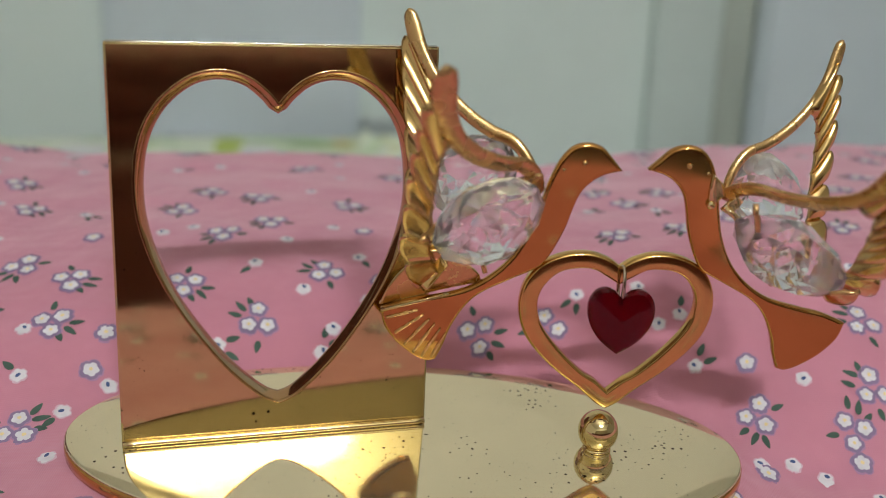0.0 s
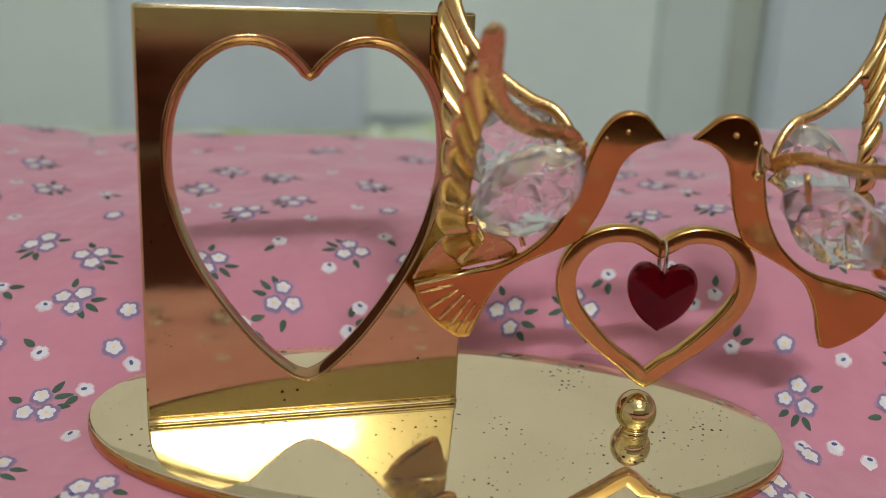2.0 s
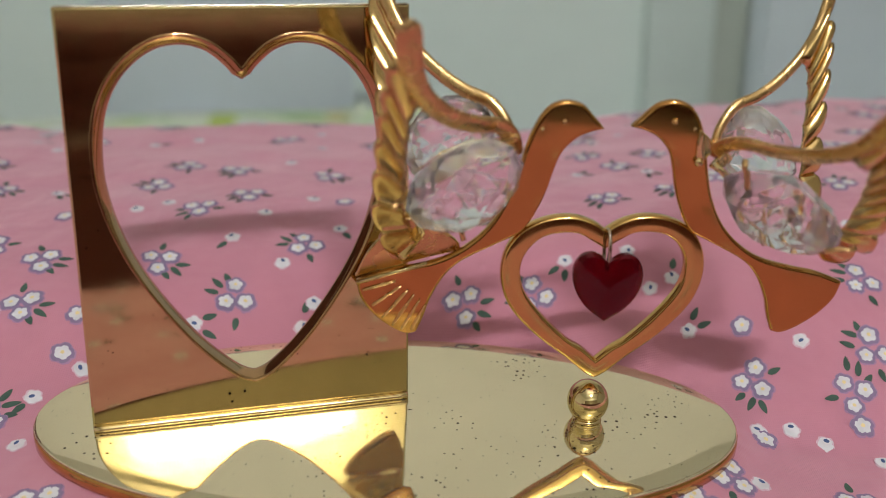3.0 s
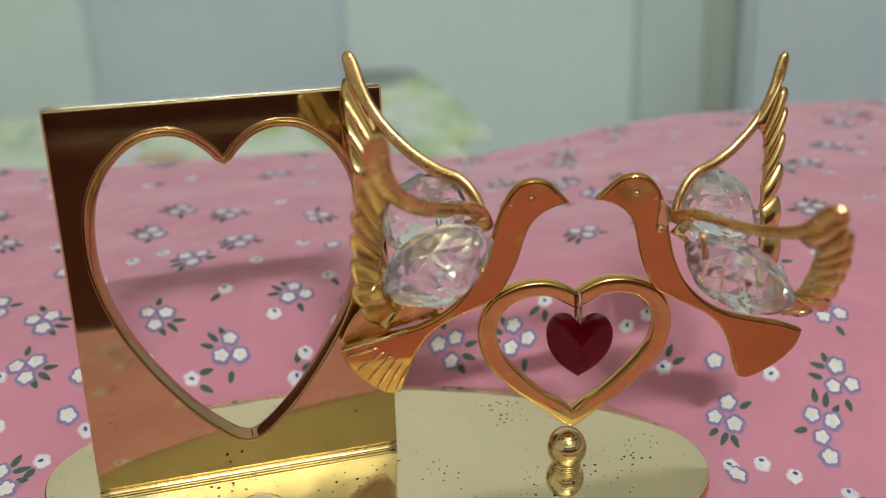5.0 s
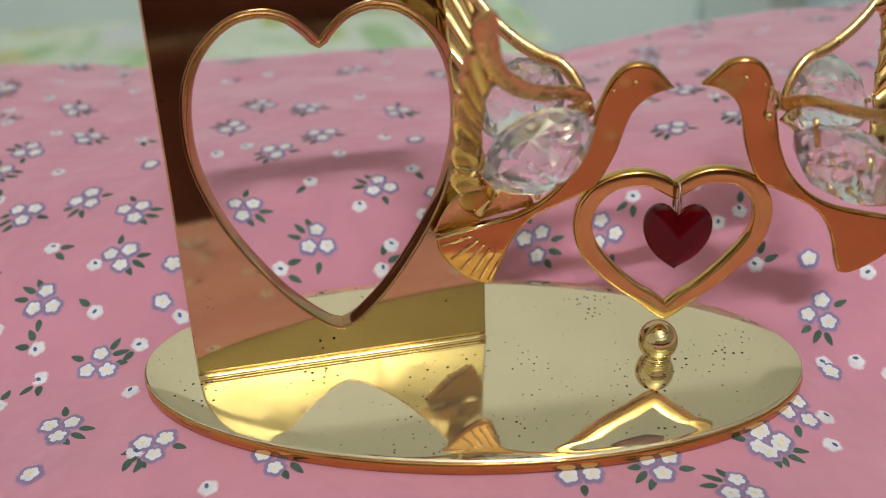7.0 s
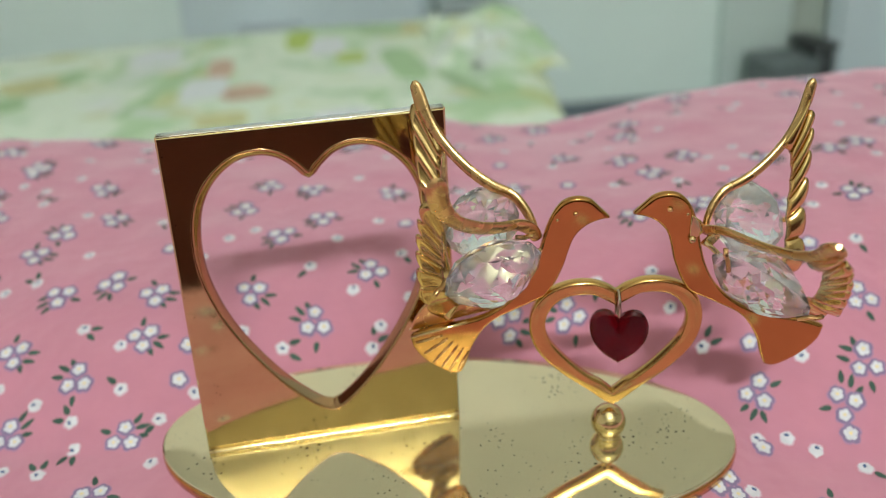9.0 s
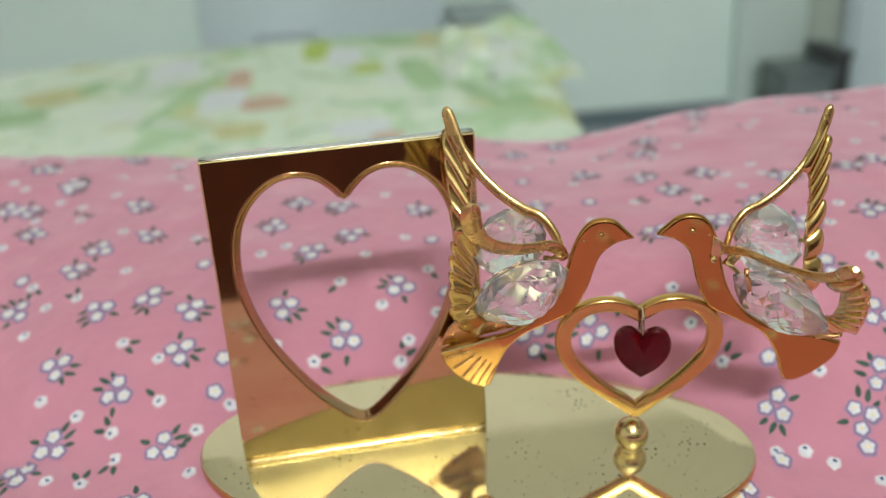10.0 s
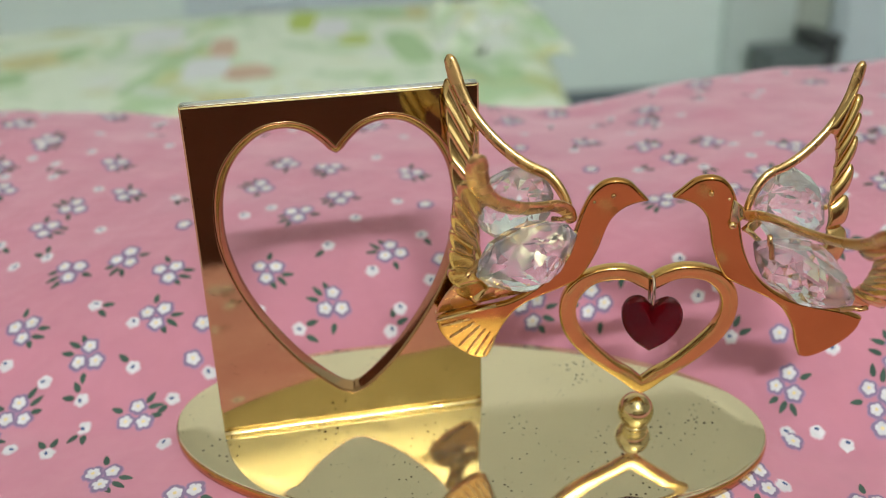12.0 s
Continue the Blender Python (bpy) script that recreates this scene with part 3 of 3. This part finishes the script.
def foot():
    outline = [Vector((BASE_A * math.cos(a), BASE_B * math.sin(a))) for a in (2 * math.pi * k / 96 for k in range(96))]
    c, s = math.cos(BASE_TURN), math.sin(BASE_TURN)
    bm = bmesh.new()

    def place(u, v, d):
        y = BASE_Y + u * s + v * c
        return Vector((BASE_X + u * c - v * s, y, d - BASE_H / 2 + foot_top(y)))

    r, half = 0.04, BASE_H / 2
    steps = [(f * BASE_B, half) for f in (0.97, 0.85, 0.7, 0.55, 0.4, 0.25, 0.12)] + [(r, half), (r * 0.5, half - r * 0.13), (r * 0.13, half - r * 0.5), (0, half - r), (-0.03, r - half), (0.02, -half)]
    rings = []
    for a, d in steps:
        k = a / BASE_B
        rings.append([place(p.x * (1 - k), p.y * (1 - k), d) for p in outline] if a > r else [place(*p, d) for p in inset(outline, a)])
    loft(bm, rings[:-2])
    plate = part("foot", bm, GOLD_PALE, ornament, "mirror-polished oval foot with tarnish specks")
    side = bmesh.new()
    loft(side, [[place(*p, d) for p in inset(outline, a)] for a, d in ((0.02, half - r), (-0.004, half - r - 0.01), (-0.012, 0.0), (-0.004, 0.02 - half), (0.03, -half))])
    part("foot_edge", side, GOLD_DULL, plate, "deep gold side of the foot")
    return plate


foot()

# the frame panel leans back a little and is turned on the foot
ALONG = Vector((0.9978, 0.0652, 0.0085)).normalized()
BACK = Vector((-0.0652, 0.9978, -0.0100)).normalized()
LEAN = ALONG.cross(BACK)


def on_panel(u, v, d):
    return Vector((0.027, -0.151, 0.012)) + ALONG * (0.992 * u + 0.014 * v) + LEAN * v + BACK * d


def frame_panel():
    half = [(2.51, 5.42), (2.36, 5.60), (2.06, 5.83), (1.66, 5.93), (1.20, 5.84), (0.76, 5.50), (0.47, 5.02), (0.35, 4.42), (0.38, 3.70), (0.62, 2.89), (1.01, 2.13), (1.62, 1.27), (2.20, 0.70), (2.51, 0.55)]
    heart = half + [(5.02 - u, v) for u, v in half[-2:0:-1]]
    hole = spline(heart, 6, True, (0, 13))
    w, h = 5.0, 6.32
    depth, e = 0.30, 0.035
    bm = bmesh.new()

    def face_with_hole(d, shrink):
        outer = [(shrink, shrink), (w - shrink, shrink), (w - shrink, h - shrink), (shrink, h - shrink)]
        a = [bm.verts.new(on_panel(u, v, d)) for u, v in outer]
        b = [bm.verts.new(on_panel(p.x, p.y, d)) for p in hole]
        edges = [bm.edges.new((q[i], q[(i + 1) % len(q)])) for q in (a, b) for i in range(len(q))]
        bmesh.ops.triangle_fill(bm, use_beauty=True, use_dissolve=False, edges=edges)
        return a

    fa = face_with_hole(0.0, e)
    ba = face_with_hole(depth, e)
    m1 = [bm.verts.new(on_panel(u, v, e)) for u, v in ((0, 0), (w, 0), (w, h), (0, h))]
    m2 = [bm.verts.new(on_panel(u, v, depth - e)) for u, v in ((0, 0), (w, 0), (w, h), (0, h))]
    for q, r in ((fa, m1), (m1, m2), (m2, ba)):
        n = len(q)
        for i in range(n):
            bm.faces.new((q[i], q[(i + 1) % n], r[(i + 1) % n], r[i]))
    bmesh.ops.recalc_face_normals(bm, faces=bm.faces)
    panel = part("frame_panel", bm, GOLD_PANEL, ornament, "upright mirror-gold panel with a heart-shaped opening", smooth=False)
    rim = bmesh.new()
    # the rim is steep towards the point of the heart and flares towards the lobes
    steep = [(-0.03, 0.01), (-0.012, -0.006), (0.008, -0.006), (0.02, 0.006), (0.03, 0.05), (0.043, 0.12), (0.057, 0.20), (0.068, 0.28), (0.072, 0.33), (0.065, 0.35), (0.06, 0.35), (0.03, 0.34), (-0.01, 0.31)]
    flared = [(-0.03, 0.01), (-0.012, -0.006), (0.01, -0.004), (0.035, 0.014), (0.07, 0.044), (0.105, 0.078), (0.13, 0.11), (0.148, 0.15), (0.155, 0.22), (0.15, 0.31), (0.10, 0.33), (0.03, 0.33), (-0.01, 0.31)]
    rings = []
    for (a, da), (b, db) in zip(steep, flared):
        ring_pts = []
        for p, q in zip(inset(hole, a), inset(hole, b)):
            f = min(max((p.y - 1.8) / 3.2, 0.0), 1.0)
            f = f * f * (3 - 2 * f)
            m = p.lerp(q, f)
            ring_pts.append(on_panel(m.x, m.y, da + (db - da) * f))
        rings.append(ring_pts)
    loft(rim, rings, closed=True, caps=False)
    part("rim", rim, GOLD_RIM, panel, "rolled rim of the heart opening")
    strip = bmesh.new()
    line = [on_panel(0.02 + 4.96 * i / 30, 0.035, -0.045) for i in range(31)]
    sweep(strip, line, [0.06] * 31, [0.055] * 31, lambda i: UP, 8)
    part("foot_strip", strip, GOLD, panel, "narrow soldered strip along the foot")
    # Pale strip whose colour carries the bright reflection along the top edge.
    edge = sweep(bmesh.new(), [on_panel(0.03 + 4.94 * i / 20, h + 0.002, depth / 2) for i in range(21)], [depth / 2 - 0.012] * 21, [0.022] * 21, lambda i: LEAN, 12)
    part("top_edge", edge, EDGE_BRIGHT, panel, "top edge with pale plating that carries its highlight")
    return panel


frame_panel()

# the heart hoop, the pendant and the two doves stand in turned planes
TURN_X = Vector((0.9934, -0.1145, 0.0))
HOOP_N = Vector((0.1141, 0.9900, 0.0800)).normalized()
HOOP_Z = TURN_X.cross(HOOP_N) * (1 if TURN_X.cross(HOOP_N).z > 0 else -1)
HOOP_O = Vector((7.765, -0.86, 0.0))


def on_hoop(p, q, d):
    return HOOP_O + TURN_X * p + HOOP_Z * q - HOOP_N * d


def heart_hoop():
    outer = [(0.03, 3.36), (0.20, 3.50), (0.50, 3.60), (0.86, 3.57), (1.22, 3.38), (1.44, 3.02), (1.49, 2.55), (1.35, 2.05), (0.96, 1.54), (0.46, 1.08), (0.18, 0.80), (0.02, 0.70)]
    inner = [(0.04, 3.02), (0.20, 3.15), (0.46, 3.30), (0.86, 3.26), (1.10, 3.03), (1.20, 2.70), (1.11, 2.28), (0.80, 1.82), (0.44, 1.42), (0.22, 1.26), (0.10, 1.14), (0.01, 1.05)]
    mean = 0.02
    outer, inner = ([(1.06 * p, 0.9 + 0.94 * (q - 0.9)) for p, q in side] for side in (outer, inner))

    def whole(half):
        right = [(p, q) for p, q in half]
        left = [(2 * mean - p, q) for p, q in half[-2:0:-1]]
        return spline([(mean, half[0][1])] + right[1:-1] + [(mean, half[-1][1])] + left, 5, True, (0, len(half) - 1))

    a, b = whole(outer), whole(inner)
    bm = bmesh.new()
    loops = []
    # a flat front with narrow rounded edges
    front = [(0.0, 0.03), (0.02, 0.07), (0.07, 0.098), (0.13, 0.108), (0.18, 0.11), (0.5, 0.113), (0.82, 0.11), (0.87, 0.108), (0.93, 0.098), (0.98, 0.07), (1.0, 0.03)]
    for across, deep in front + [(f, -d) for f, d in front[::-1]]:
        loops.append([on_hoop(*(p.lerp(q, 0.01 + 0.96 * across)), deep) for p, q in zip(a, b)])
    loft(bm, loops, closed=True, caps=False)
    hoop = part("heart_hoop", bm, GOLD_HOOP, ornament, "rounded gilt heart hoop on a ball stem")
    bm = bmesh.new()
    c = on_hoop(-0.02, foot_top(HOOP_O.y), 0.0)
    ball(bm, c + UP * 0.335, 0.335, 0.335, 0.355, 28, 18)
    ball(bm, c + UP * 0.02, 0.24, 0.24, 0.07, 24, 8)
    part("ball_stem", bm, GOLD, hoop, "polished ball below the hoop")
    return hoop


hoop = heart_hoop()


def pendant():
    half = [(0.0, 2.73), (0.09, 2.84), (0.25, 2.91), (0.42, 2.84), (0.515, 2.62), (0.475, 2.31), (0.29, 2.02), (0.0, 1.80)]
    loop = spline(half + [(-p, q) for p, q in half[-2:0:-1]], 3, True, (0, 7))
    mid = Vector((0.0, 2.44))
    bm = bmesh.new()
    shift, turn = 0.05, radians(8)

    def at(p, q, d):
        return on_hoop(shift + p * math.cos(turn), q, 0.22 + d + p * math.sin(turn))

    def scaled(k):
        return [mid + (p - mid) * k for p in loop]

    n = len(loop)
    girdle_f = [bm.verts.new(at(p.x, p.y, 0.04)) for p in loop]
    girdle_b = [bm.verts.new(at(p.x, p.y, -0.04)) for p in loop]
    top = [bm.verts.new(at(p.x, p.y, 0.10)) for p in scaled(0.90)]
    low = [bm.verts.new(at(p.x, p.y, -0.10)) for p in scaled(0.90)]
    tip_f, tip_b = bm.verts.new(at(0, 2.38, 0.165)), bm.verts.new(at(0, 2.38, -0.165))
    for q, r in ((girdle_f, girdle_b), (girdle_f, top), (girdle_b, low)):
        for i in range(n):
            bm.faces.new((q[i], q[(i + 1) % n], r[(i + 1) % n], r[i]))
    for i in range(n):
        bm.faces.new((top[i], top[(i + 1) % n], tip_f))
        bm.faces.new((low[i], low[(i + 1) % n], tip_b))
    gem = part("heart_pendant", bm, RUBY, ornament, "faceted dark red crystal heart hanging in the hoop", smooth=False)
    bm = bmesh.new()
    ring(bm, on_hoop(0.04, 2.93, 0.12), 0.17, 0.30, -HOOP_N, HOOP_Z, 0.032)
    part("hanging_ring", bm, SILVER, gem, "dull metal hanging ring")
    return gem


pendant()

DOVE_N = Vector((0.1130, 0.9710, 0.2100)).normalized()
DOVE_X = Vector((0.9934, -0.1145, 0.0))
DOVE_Z = DOVE_X.cross(DOVE_N)
DOVE_O = Vector((7.810, -0.504, 0.036))


def dove(side, ribs, near_turn, far_turn, gems):
    """A flat gilt dove facing its mate, with two open wings on a hinge along its back and a cut crystal in each."""

    def at(p, q, d):
        return DOVE_O + DOVE_X * (side * p) + DOVE_Z * q - DOVE_N * d

    shape = [(0.20, 4.85), (0.36, 5.03), (0.53, 5.20), (0.76, 5.26), (0.98, 5.19), (1.15, 4.97), (1.28, 4.62), (1.38, 4.20), (1.50, 3.80), (1.70, 3.40), (2.00, 3.06), (2.40, 2.80), (2.90, 2.66), (3.30, 2.58), (3.70, 2.43),
             (3.65, 2.14), (3.45, 1.83), (3.17, 1.58), (2.95, 1.47), (2.80, 1.50), (2.69, 1.77), (2.58, 2.12), (2.38, 2.50), (2.14, 2.75), (1.75, 2.97), (1.40, 3.15), (1.25, 3.25), (1.10, 3.50), (0.95, 3.88), (0.87, 4.20), (0.78, 4.48), (0.62, 4.68), (0.43, 4.79)]
    swung = 0.0 if ribs else 0.08

    def on_body(p, q, d):
        return at(p, q, d + swung * (p - 1.0))

    body = part("dove_body", slab(spline(shape, 4, True, (0, 14, 19)), 0.075, 0.05, on_body), GOLD_DULL, ornament, "flat polished gilt dove silhouette")
    bm = bmesh.new()
    ball(bm, at(0.78, 4.97, 0.07), 0.045, 0.045, 0.045, 12, 8)
    part("eye", bm, GOLD_ROSE, body)
    bm = bmesh.new()
    ball(bm, at(1.08, 4.86, 0.07), 0.03, 0.03, 0.03, 10, 6)
    part("rivet", bm, GOLD, body)
    if ribs:
        for k in range(6):
            f = k / 5
            a = Vector((2.66 + 0.46 * f, 2.02 + 0.42 * f))
            b = Vector((2.87 + 0.74 * f, 1.55 + 0.72 * f - 0.22 * math.sin(math.pi * f) + 0.02))
            bm = bmesh.new()
            pts = [at(*a.lerp(b, i / 6), 0.075) for i in range(7)]
            sweep(bm, pts, [0.014, 0.022, 0.028, 0.030, 0.030, 0.027, 0.022], [0.036] * 7, lambda i: DOVE_N, 6)
            part("tail_rib", bm, GOLD_ROSE, body)
    h, m = Vector((0.72, -0.694)), Vector((0.694, 0.72))
    root = at(1.40, 4.45, 0.0)
    along = (DOVE_X * (side * h.x) + DOVE_Z * h.y).normalized()

    def wing_axes(turn):
        out = (DOVE_X * (side * m.x) + DOVE_Z * m.y) * math.cos(radians(turn)) + DOVE_N * math.sin(radians(turn))
        return out, along.cross(out).normalized()

    for turn in (near_turn, far_turn):
        out, flat = wing_axes(turn)

        near = turn < 0
        reach_of = (1.03 if side < 0 else 1.04) if near else (1.03 if side < 0 else 0.93)

        def on_wing(s, r):
            return root + along * s + out * (r * reach_of)

        # the near pair is bent further back at the tip and fans out wider
        bm = bmesh.new()
        lead = spline([(-0.02, 0.05), (-0.16, 0.42), (-0.17, 0.80), (0.00, 1.14), (0.12, 1.55), (0.17, 2.00), (0.15, 2.40), (0.06, 2.80), (-0.08, 3.14), (-0.16, 3.30)], 5, False)
        lead = [Vector((p.x - (0.32 * (max(0.0, p.y - 1.3) / 1.9) ** 2 if near else 0.0), p.y)) for p in lead]
        n = len(lead)
        wide = [0.10 + 0.035 * math.sin(math.pi * min(1, i / n * 1.3)) + 0.07 * math.exp(-((i / n - 0.82) / 0.13) ** 2) for i in range(n)]
        wide = [w * (1.05 if near else 0.74 if side < 0 else 0.62) for w in wide]
        wide = [w * (1 if i < n - 3 else (0.85, 0.62, 0.3)[i - n + 3]) for i, w in enumerate(wide)]
        sweep(bm, [on_wing(*p) for p in lead], wide, [0.06 if i < n - 2 else 0.04 for i in range(n)], lambda i: flat, 12)
        wing = part("wing", bm, GOLD_ROSE, ornament, "open gilt wing with a fluted feather edge")
        inner = spline([(0.14, 2.02), (0.34, 2.08), (0.47, 1.99), (0.62, 1.85), (0.79, 1.64), (0.95, 1.42), (1.12, 1.20), (1.34, 0.97), (1.56, 0.68), (1.73, 0.30), (1.80, -0.02)], 8, False)
        if near:
            inner = spline([(0.10, 2.06), (0.34, 2.10), (0.55, 1.95), (0.74, 1.74), (0.93, 1.55), (1.10, 1.34), (1.30, 1.12), (1.52, 0.86), (1.72, 0.58), (1.88, 0.28), (1.98, -0.02)], 8, False)
        outer = spline([(-0.02, 3.10), (0.30, 2.88), (0.56, 2.55), (0.80, 2.22), (1.06, 1.87), (1.30, 1.52), (1.56, 1.22), (1.84, 0.92), (2.08, 0.54), (2.24, 0.16), (2.30, -0.12)], 8, False)
        if near:
            outer = spline([(-0.28, 3.14), (0.16, 2.96), (0.46, 2.68), (0.74, 2.42), (1.02, 2.12), (1.30, 1.80), (1.58, 1.48), (1.86, 1.15), (2.10, 0.78), (2.28, 0.34), (2.36, -0.10)], 8, False)
        if not near and side > 0:
            outer = [p.lerp(q, 0.2) for p, q in zip(outer, inner)]
        if near and side < 0:
            outer = [p.lerp(q, 0.2) for p, q in zip(outer, inner)]
        if near and side > 0:
            # this wing's fan is splayed wider towards its root
            inner = [Vector((p.x, p.y + 0.20 + 0.17 * max(0.0, p.x))) for p in inner]
            outer = [Vector((p.x, p.y + 0.02 + 0.17 * max(0.0, p.x))) for p in outer]
        # each feather is a round ridge that slants from the inner edge towards the wing's tip
        last = len(outer) - 1

        def outer_at(n):
            f = last * (min(max(n, 0.0), last) / last) ** 1.45
            i = min(int(f), last - 1)
            return outer[i].lerp(outer[i + 1], f - i)

        count = 8
        for k in range(count):
            bm = bmesh.new()
            loops = []
            for i in range(13):
                f = i / 12
                n = last / count * (k + f)
                step = min(int(n), len(inner) - 2)
                a, b = inner[step].lerp(inner[step + 1], n - step), outer_at(n)
                hump = math.sin(math.pi * f)
                reach = (b - a).normalized() * ((0.15 if near else 0.12) * math.sqrt(max(0.0, hump)) - 0.02)
                top, low = [], []
                for j in range(8):
                    g = j / 7
                    p = on_wing(*(a.lerp(b + reach, g)))
                    swell = math.sqrt(max(0.0, hump)) * (0.55 + 0.45 * math.sin(math.pi * min(1.0, 0.25 + 0.75 * g)))
                    rise = swell * (0.10 + 0.05 * g if near else 0.075 + 0.04 * g)
                    top.append(p + flat * (rise + 0.02))
                    low.append(p + flat * (0.6 * rise - 0.03))
                loops.append(top + low[::-1])
            loft(bm, loops)
            part("feather", bm, GOLD_FEATHER, wing)
    for p, q, d, turn, a_len, b_len in gems:
        out, flat = wing_axes(turn)
        middle = at(p, q, d)
        gem = cut_crystal(middle, along, out, flat, a_len, b_len)
        for s, r in ((-0.97, 0.15), (0.75, 0.66), (0.62, -0.78)) if d > 0 else ((0.75, 0.66),):
            bm = bmesh.new()
            mid_a, mid_b = along * (s * a_len), out * (r * b_len)
            a = middle + (mid_a + mid_b) * 1.22 - flat * 0.06
            b = middle + (mid_a + mid_b) * 1.03 + flat * 0.06
            c = middle + (mid_a + mid_b) * 0.86 + flat * 0.19
            sweep(bm, [a, a.lerp(b, 0.5) + flat * 0.03, b, c], [0.045, 0.045, 0.04, 0.035], [0.04] * 4, lambda i: along, 8)
            part("prong", bm, GOLD_ROSE, gem)
    if ribs:
        web = [(2.15, 2.90), (2.70, 2.72), (3.72, 2.42), (3.55, 2.80), (3.30, 3.12), (2.95, 3.40), (2.50, 3.25)]
        part("tail_root", slab(spline(web, 5, True, (2,)), 0.04, 0.025, lambda u, v, e: at(u, v, e - 0.13)), GOLD_ROSE, body, "gilt web behind the tail")
        part("tail_edge", sweep(bmesh.new(), [at(2.65 + 1.05 * f, 2.74 - 0.32 * f, 0.085) for f in (0, 0.5, 1)], [0.03] * 3, [0.03] * 3, lambda i: DOVE_N, 8), GOLD, body)
    # the folded clasp at the shoulder: a pointed tab, a folded plate and a hooked strap
    clasp = body
    if side > 0:
        tab = [Vector(p) for p in ((1.14, 4.87), (1.30, 4.74), (1.42, 4.58), (1.30, 4.44), (1.15, 4.34), (1.13, 4.60))]
        clasp = part("clasp", slab(tab, 0.03, 0.02, lambda u, v, e: at(u, v, e + 0.105)), GOLD, body, "folded shoulder clasp")
        plate = [Vector(p) for p in ((1.32, 4.35), (1.50, 4.60), (1.63, 4.49), (1.47, 4.26))]
        part("folded_plate", slab(plate, 0.05, 0.03, lambda u, v, e: at(u, v, e + 0.21)), GOLD, clasp)
    bm = bmesh.new()
    sweep(bm, [at(1.36, 4.42, 0.26), at(1.50, 4.30, 0.31), at(1.66, 4.14, 0.34), at(1.77, 4.03, 0.34), at(1.80, 4.05, 0.30), at(1.79, 4.16, 0.27)], [0.045] * 6, [0.03] * 6, lambda i: DOVE_N, 8)
    part("strap", bm, GOLD, clasp)
    if side > 0:
        part("rivet", ball(bmesh.new(), at(1.19, 4.38, 0.13), 0.07, 0.07, 0.07, 12, 8), GOLD, clasp)


def cut_crystal(middle, ax, ay, az, a, b):
    """A flat oval stone cut with a table, rows of crown facets and a pointed back."""
    bm = bmesh.new()
    n = 12
    wobble = random.Random(int(1000 * abs(middle.x)))

    def loop(k, d, phase):
        out = []
        for i in range(n):
            t = 2 * math.pi * (i + phase) / n
            loose = 0.25 if k == 1.0 else 1.0
            kk = k * (1 + wobble.uniform(-0.06, 0.06) * loose)
            out.append(bm.verts.new(middle + ax * (a * kk * math.cos(t)) + ay * (b * kk * math.sin(t)) + az * (d + wobble.uniform(-0.035, 0.035) * loose)))
        return out

    rings = [loop(0.34, 0.37, 0.5), loop(0.60, 0.31, 0.0), loop(0.84, 0.18, 0.5), loop(1.0, 0.02, 0.0), loop(1.0, -0.02, 0.0), loop(0.80, -0.19, 0.5), loop(0.52, -0.36, 0.0), loop(0.24, -0.50, 0.5)]
    centre, culet = bm.verts.new(middle + az * 0.38), bm.verts.new(middle - az * 0.56)
    for level, (q, r) in enumerate(zip(rings, rings[1:])):
        for i in range(n):
            j = (i + 1) % n
            if level == 3:
                bm.faces.new((q[i], q[j], r[j], r[i]))
            elif level % 2 == (0 if level < 3 else 1):
                bm.faces.new((q[i], q[j], r[j]))
                bm.faces.new((q[i], r[j], r[i]))
            else:
                bm.faces.new((q[i], q[j], r[i]))
                bm.faces.new((q[j], r[j], r[i]))
    for i in range(n):
        j = (i + 1) % n
        bm.faces.new((rings[0][i], rings[0][j], centre))
        bm.faces.new((rings[-1][i], rings[-1][j], culet))
    return part("crystal", bm, CRYSTAL, ornament, "clear faceted cut crystal in a wing", smooth=False)


dove(-1, True, -33, 28, ((2.19, 4.24, 0.64, -28, 0.87, 0.86), (2.33, 4.44, -0.55, 24, 0.75, 0.60)))
dove(1, False, -57, 23, ((2.17, 3.95, 0.90, -56, 0.92, 0.84), (2.32, 4.25, -0.55, 32, 0.79, 0.63)))
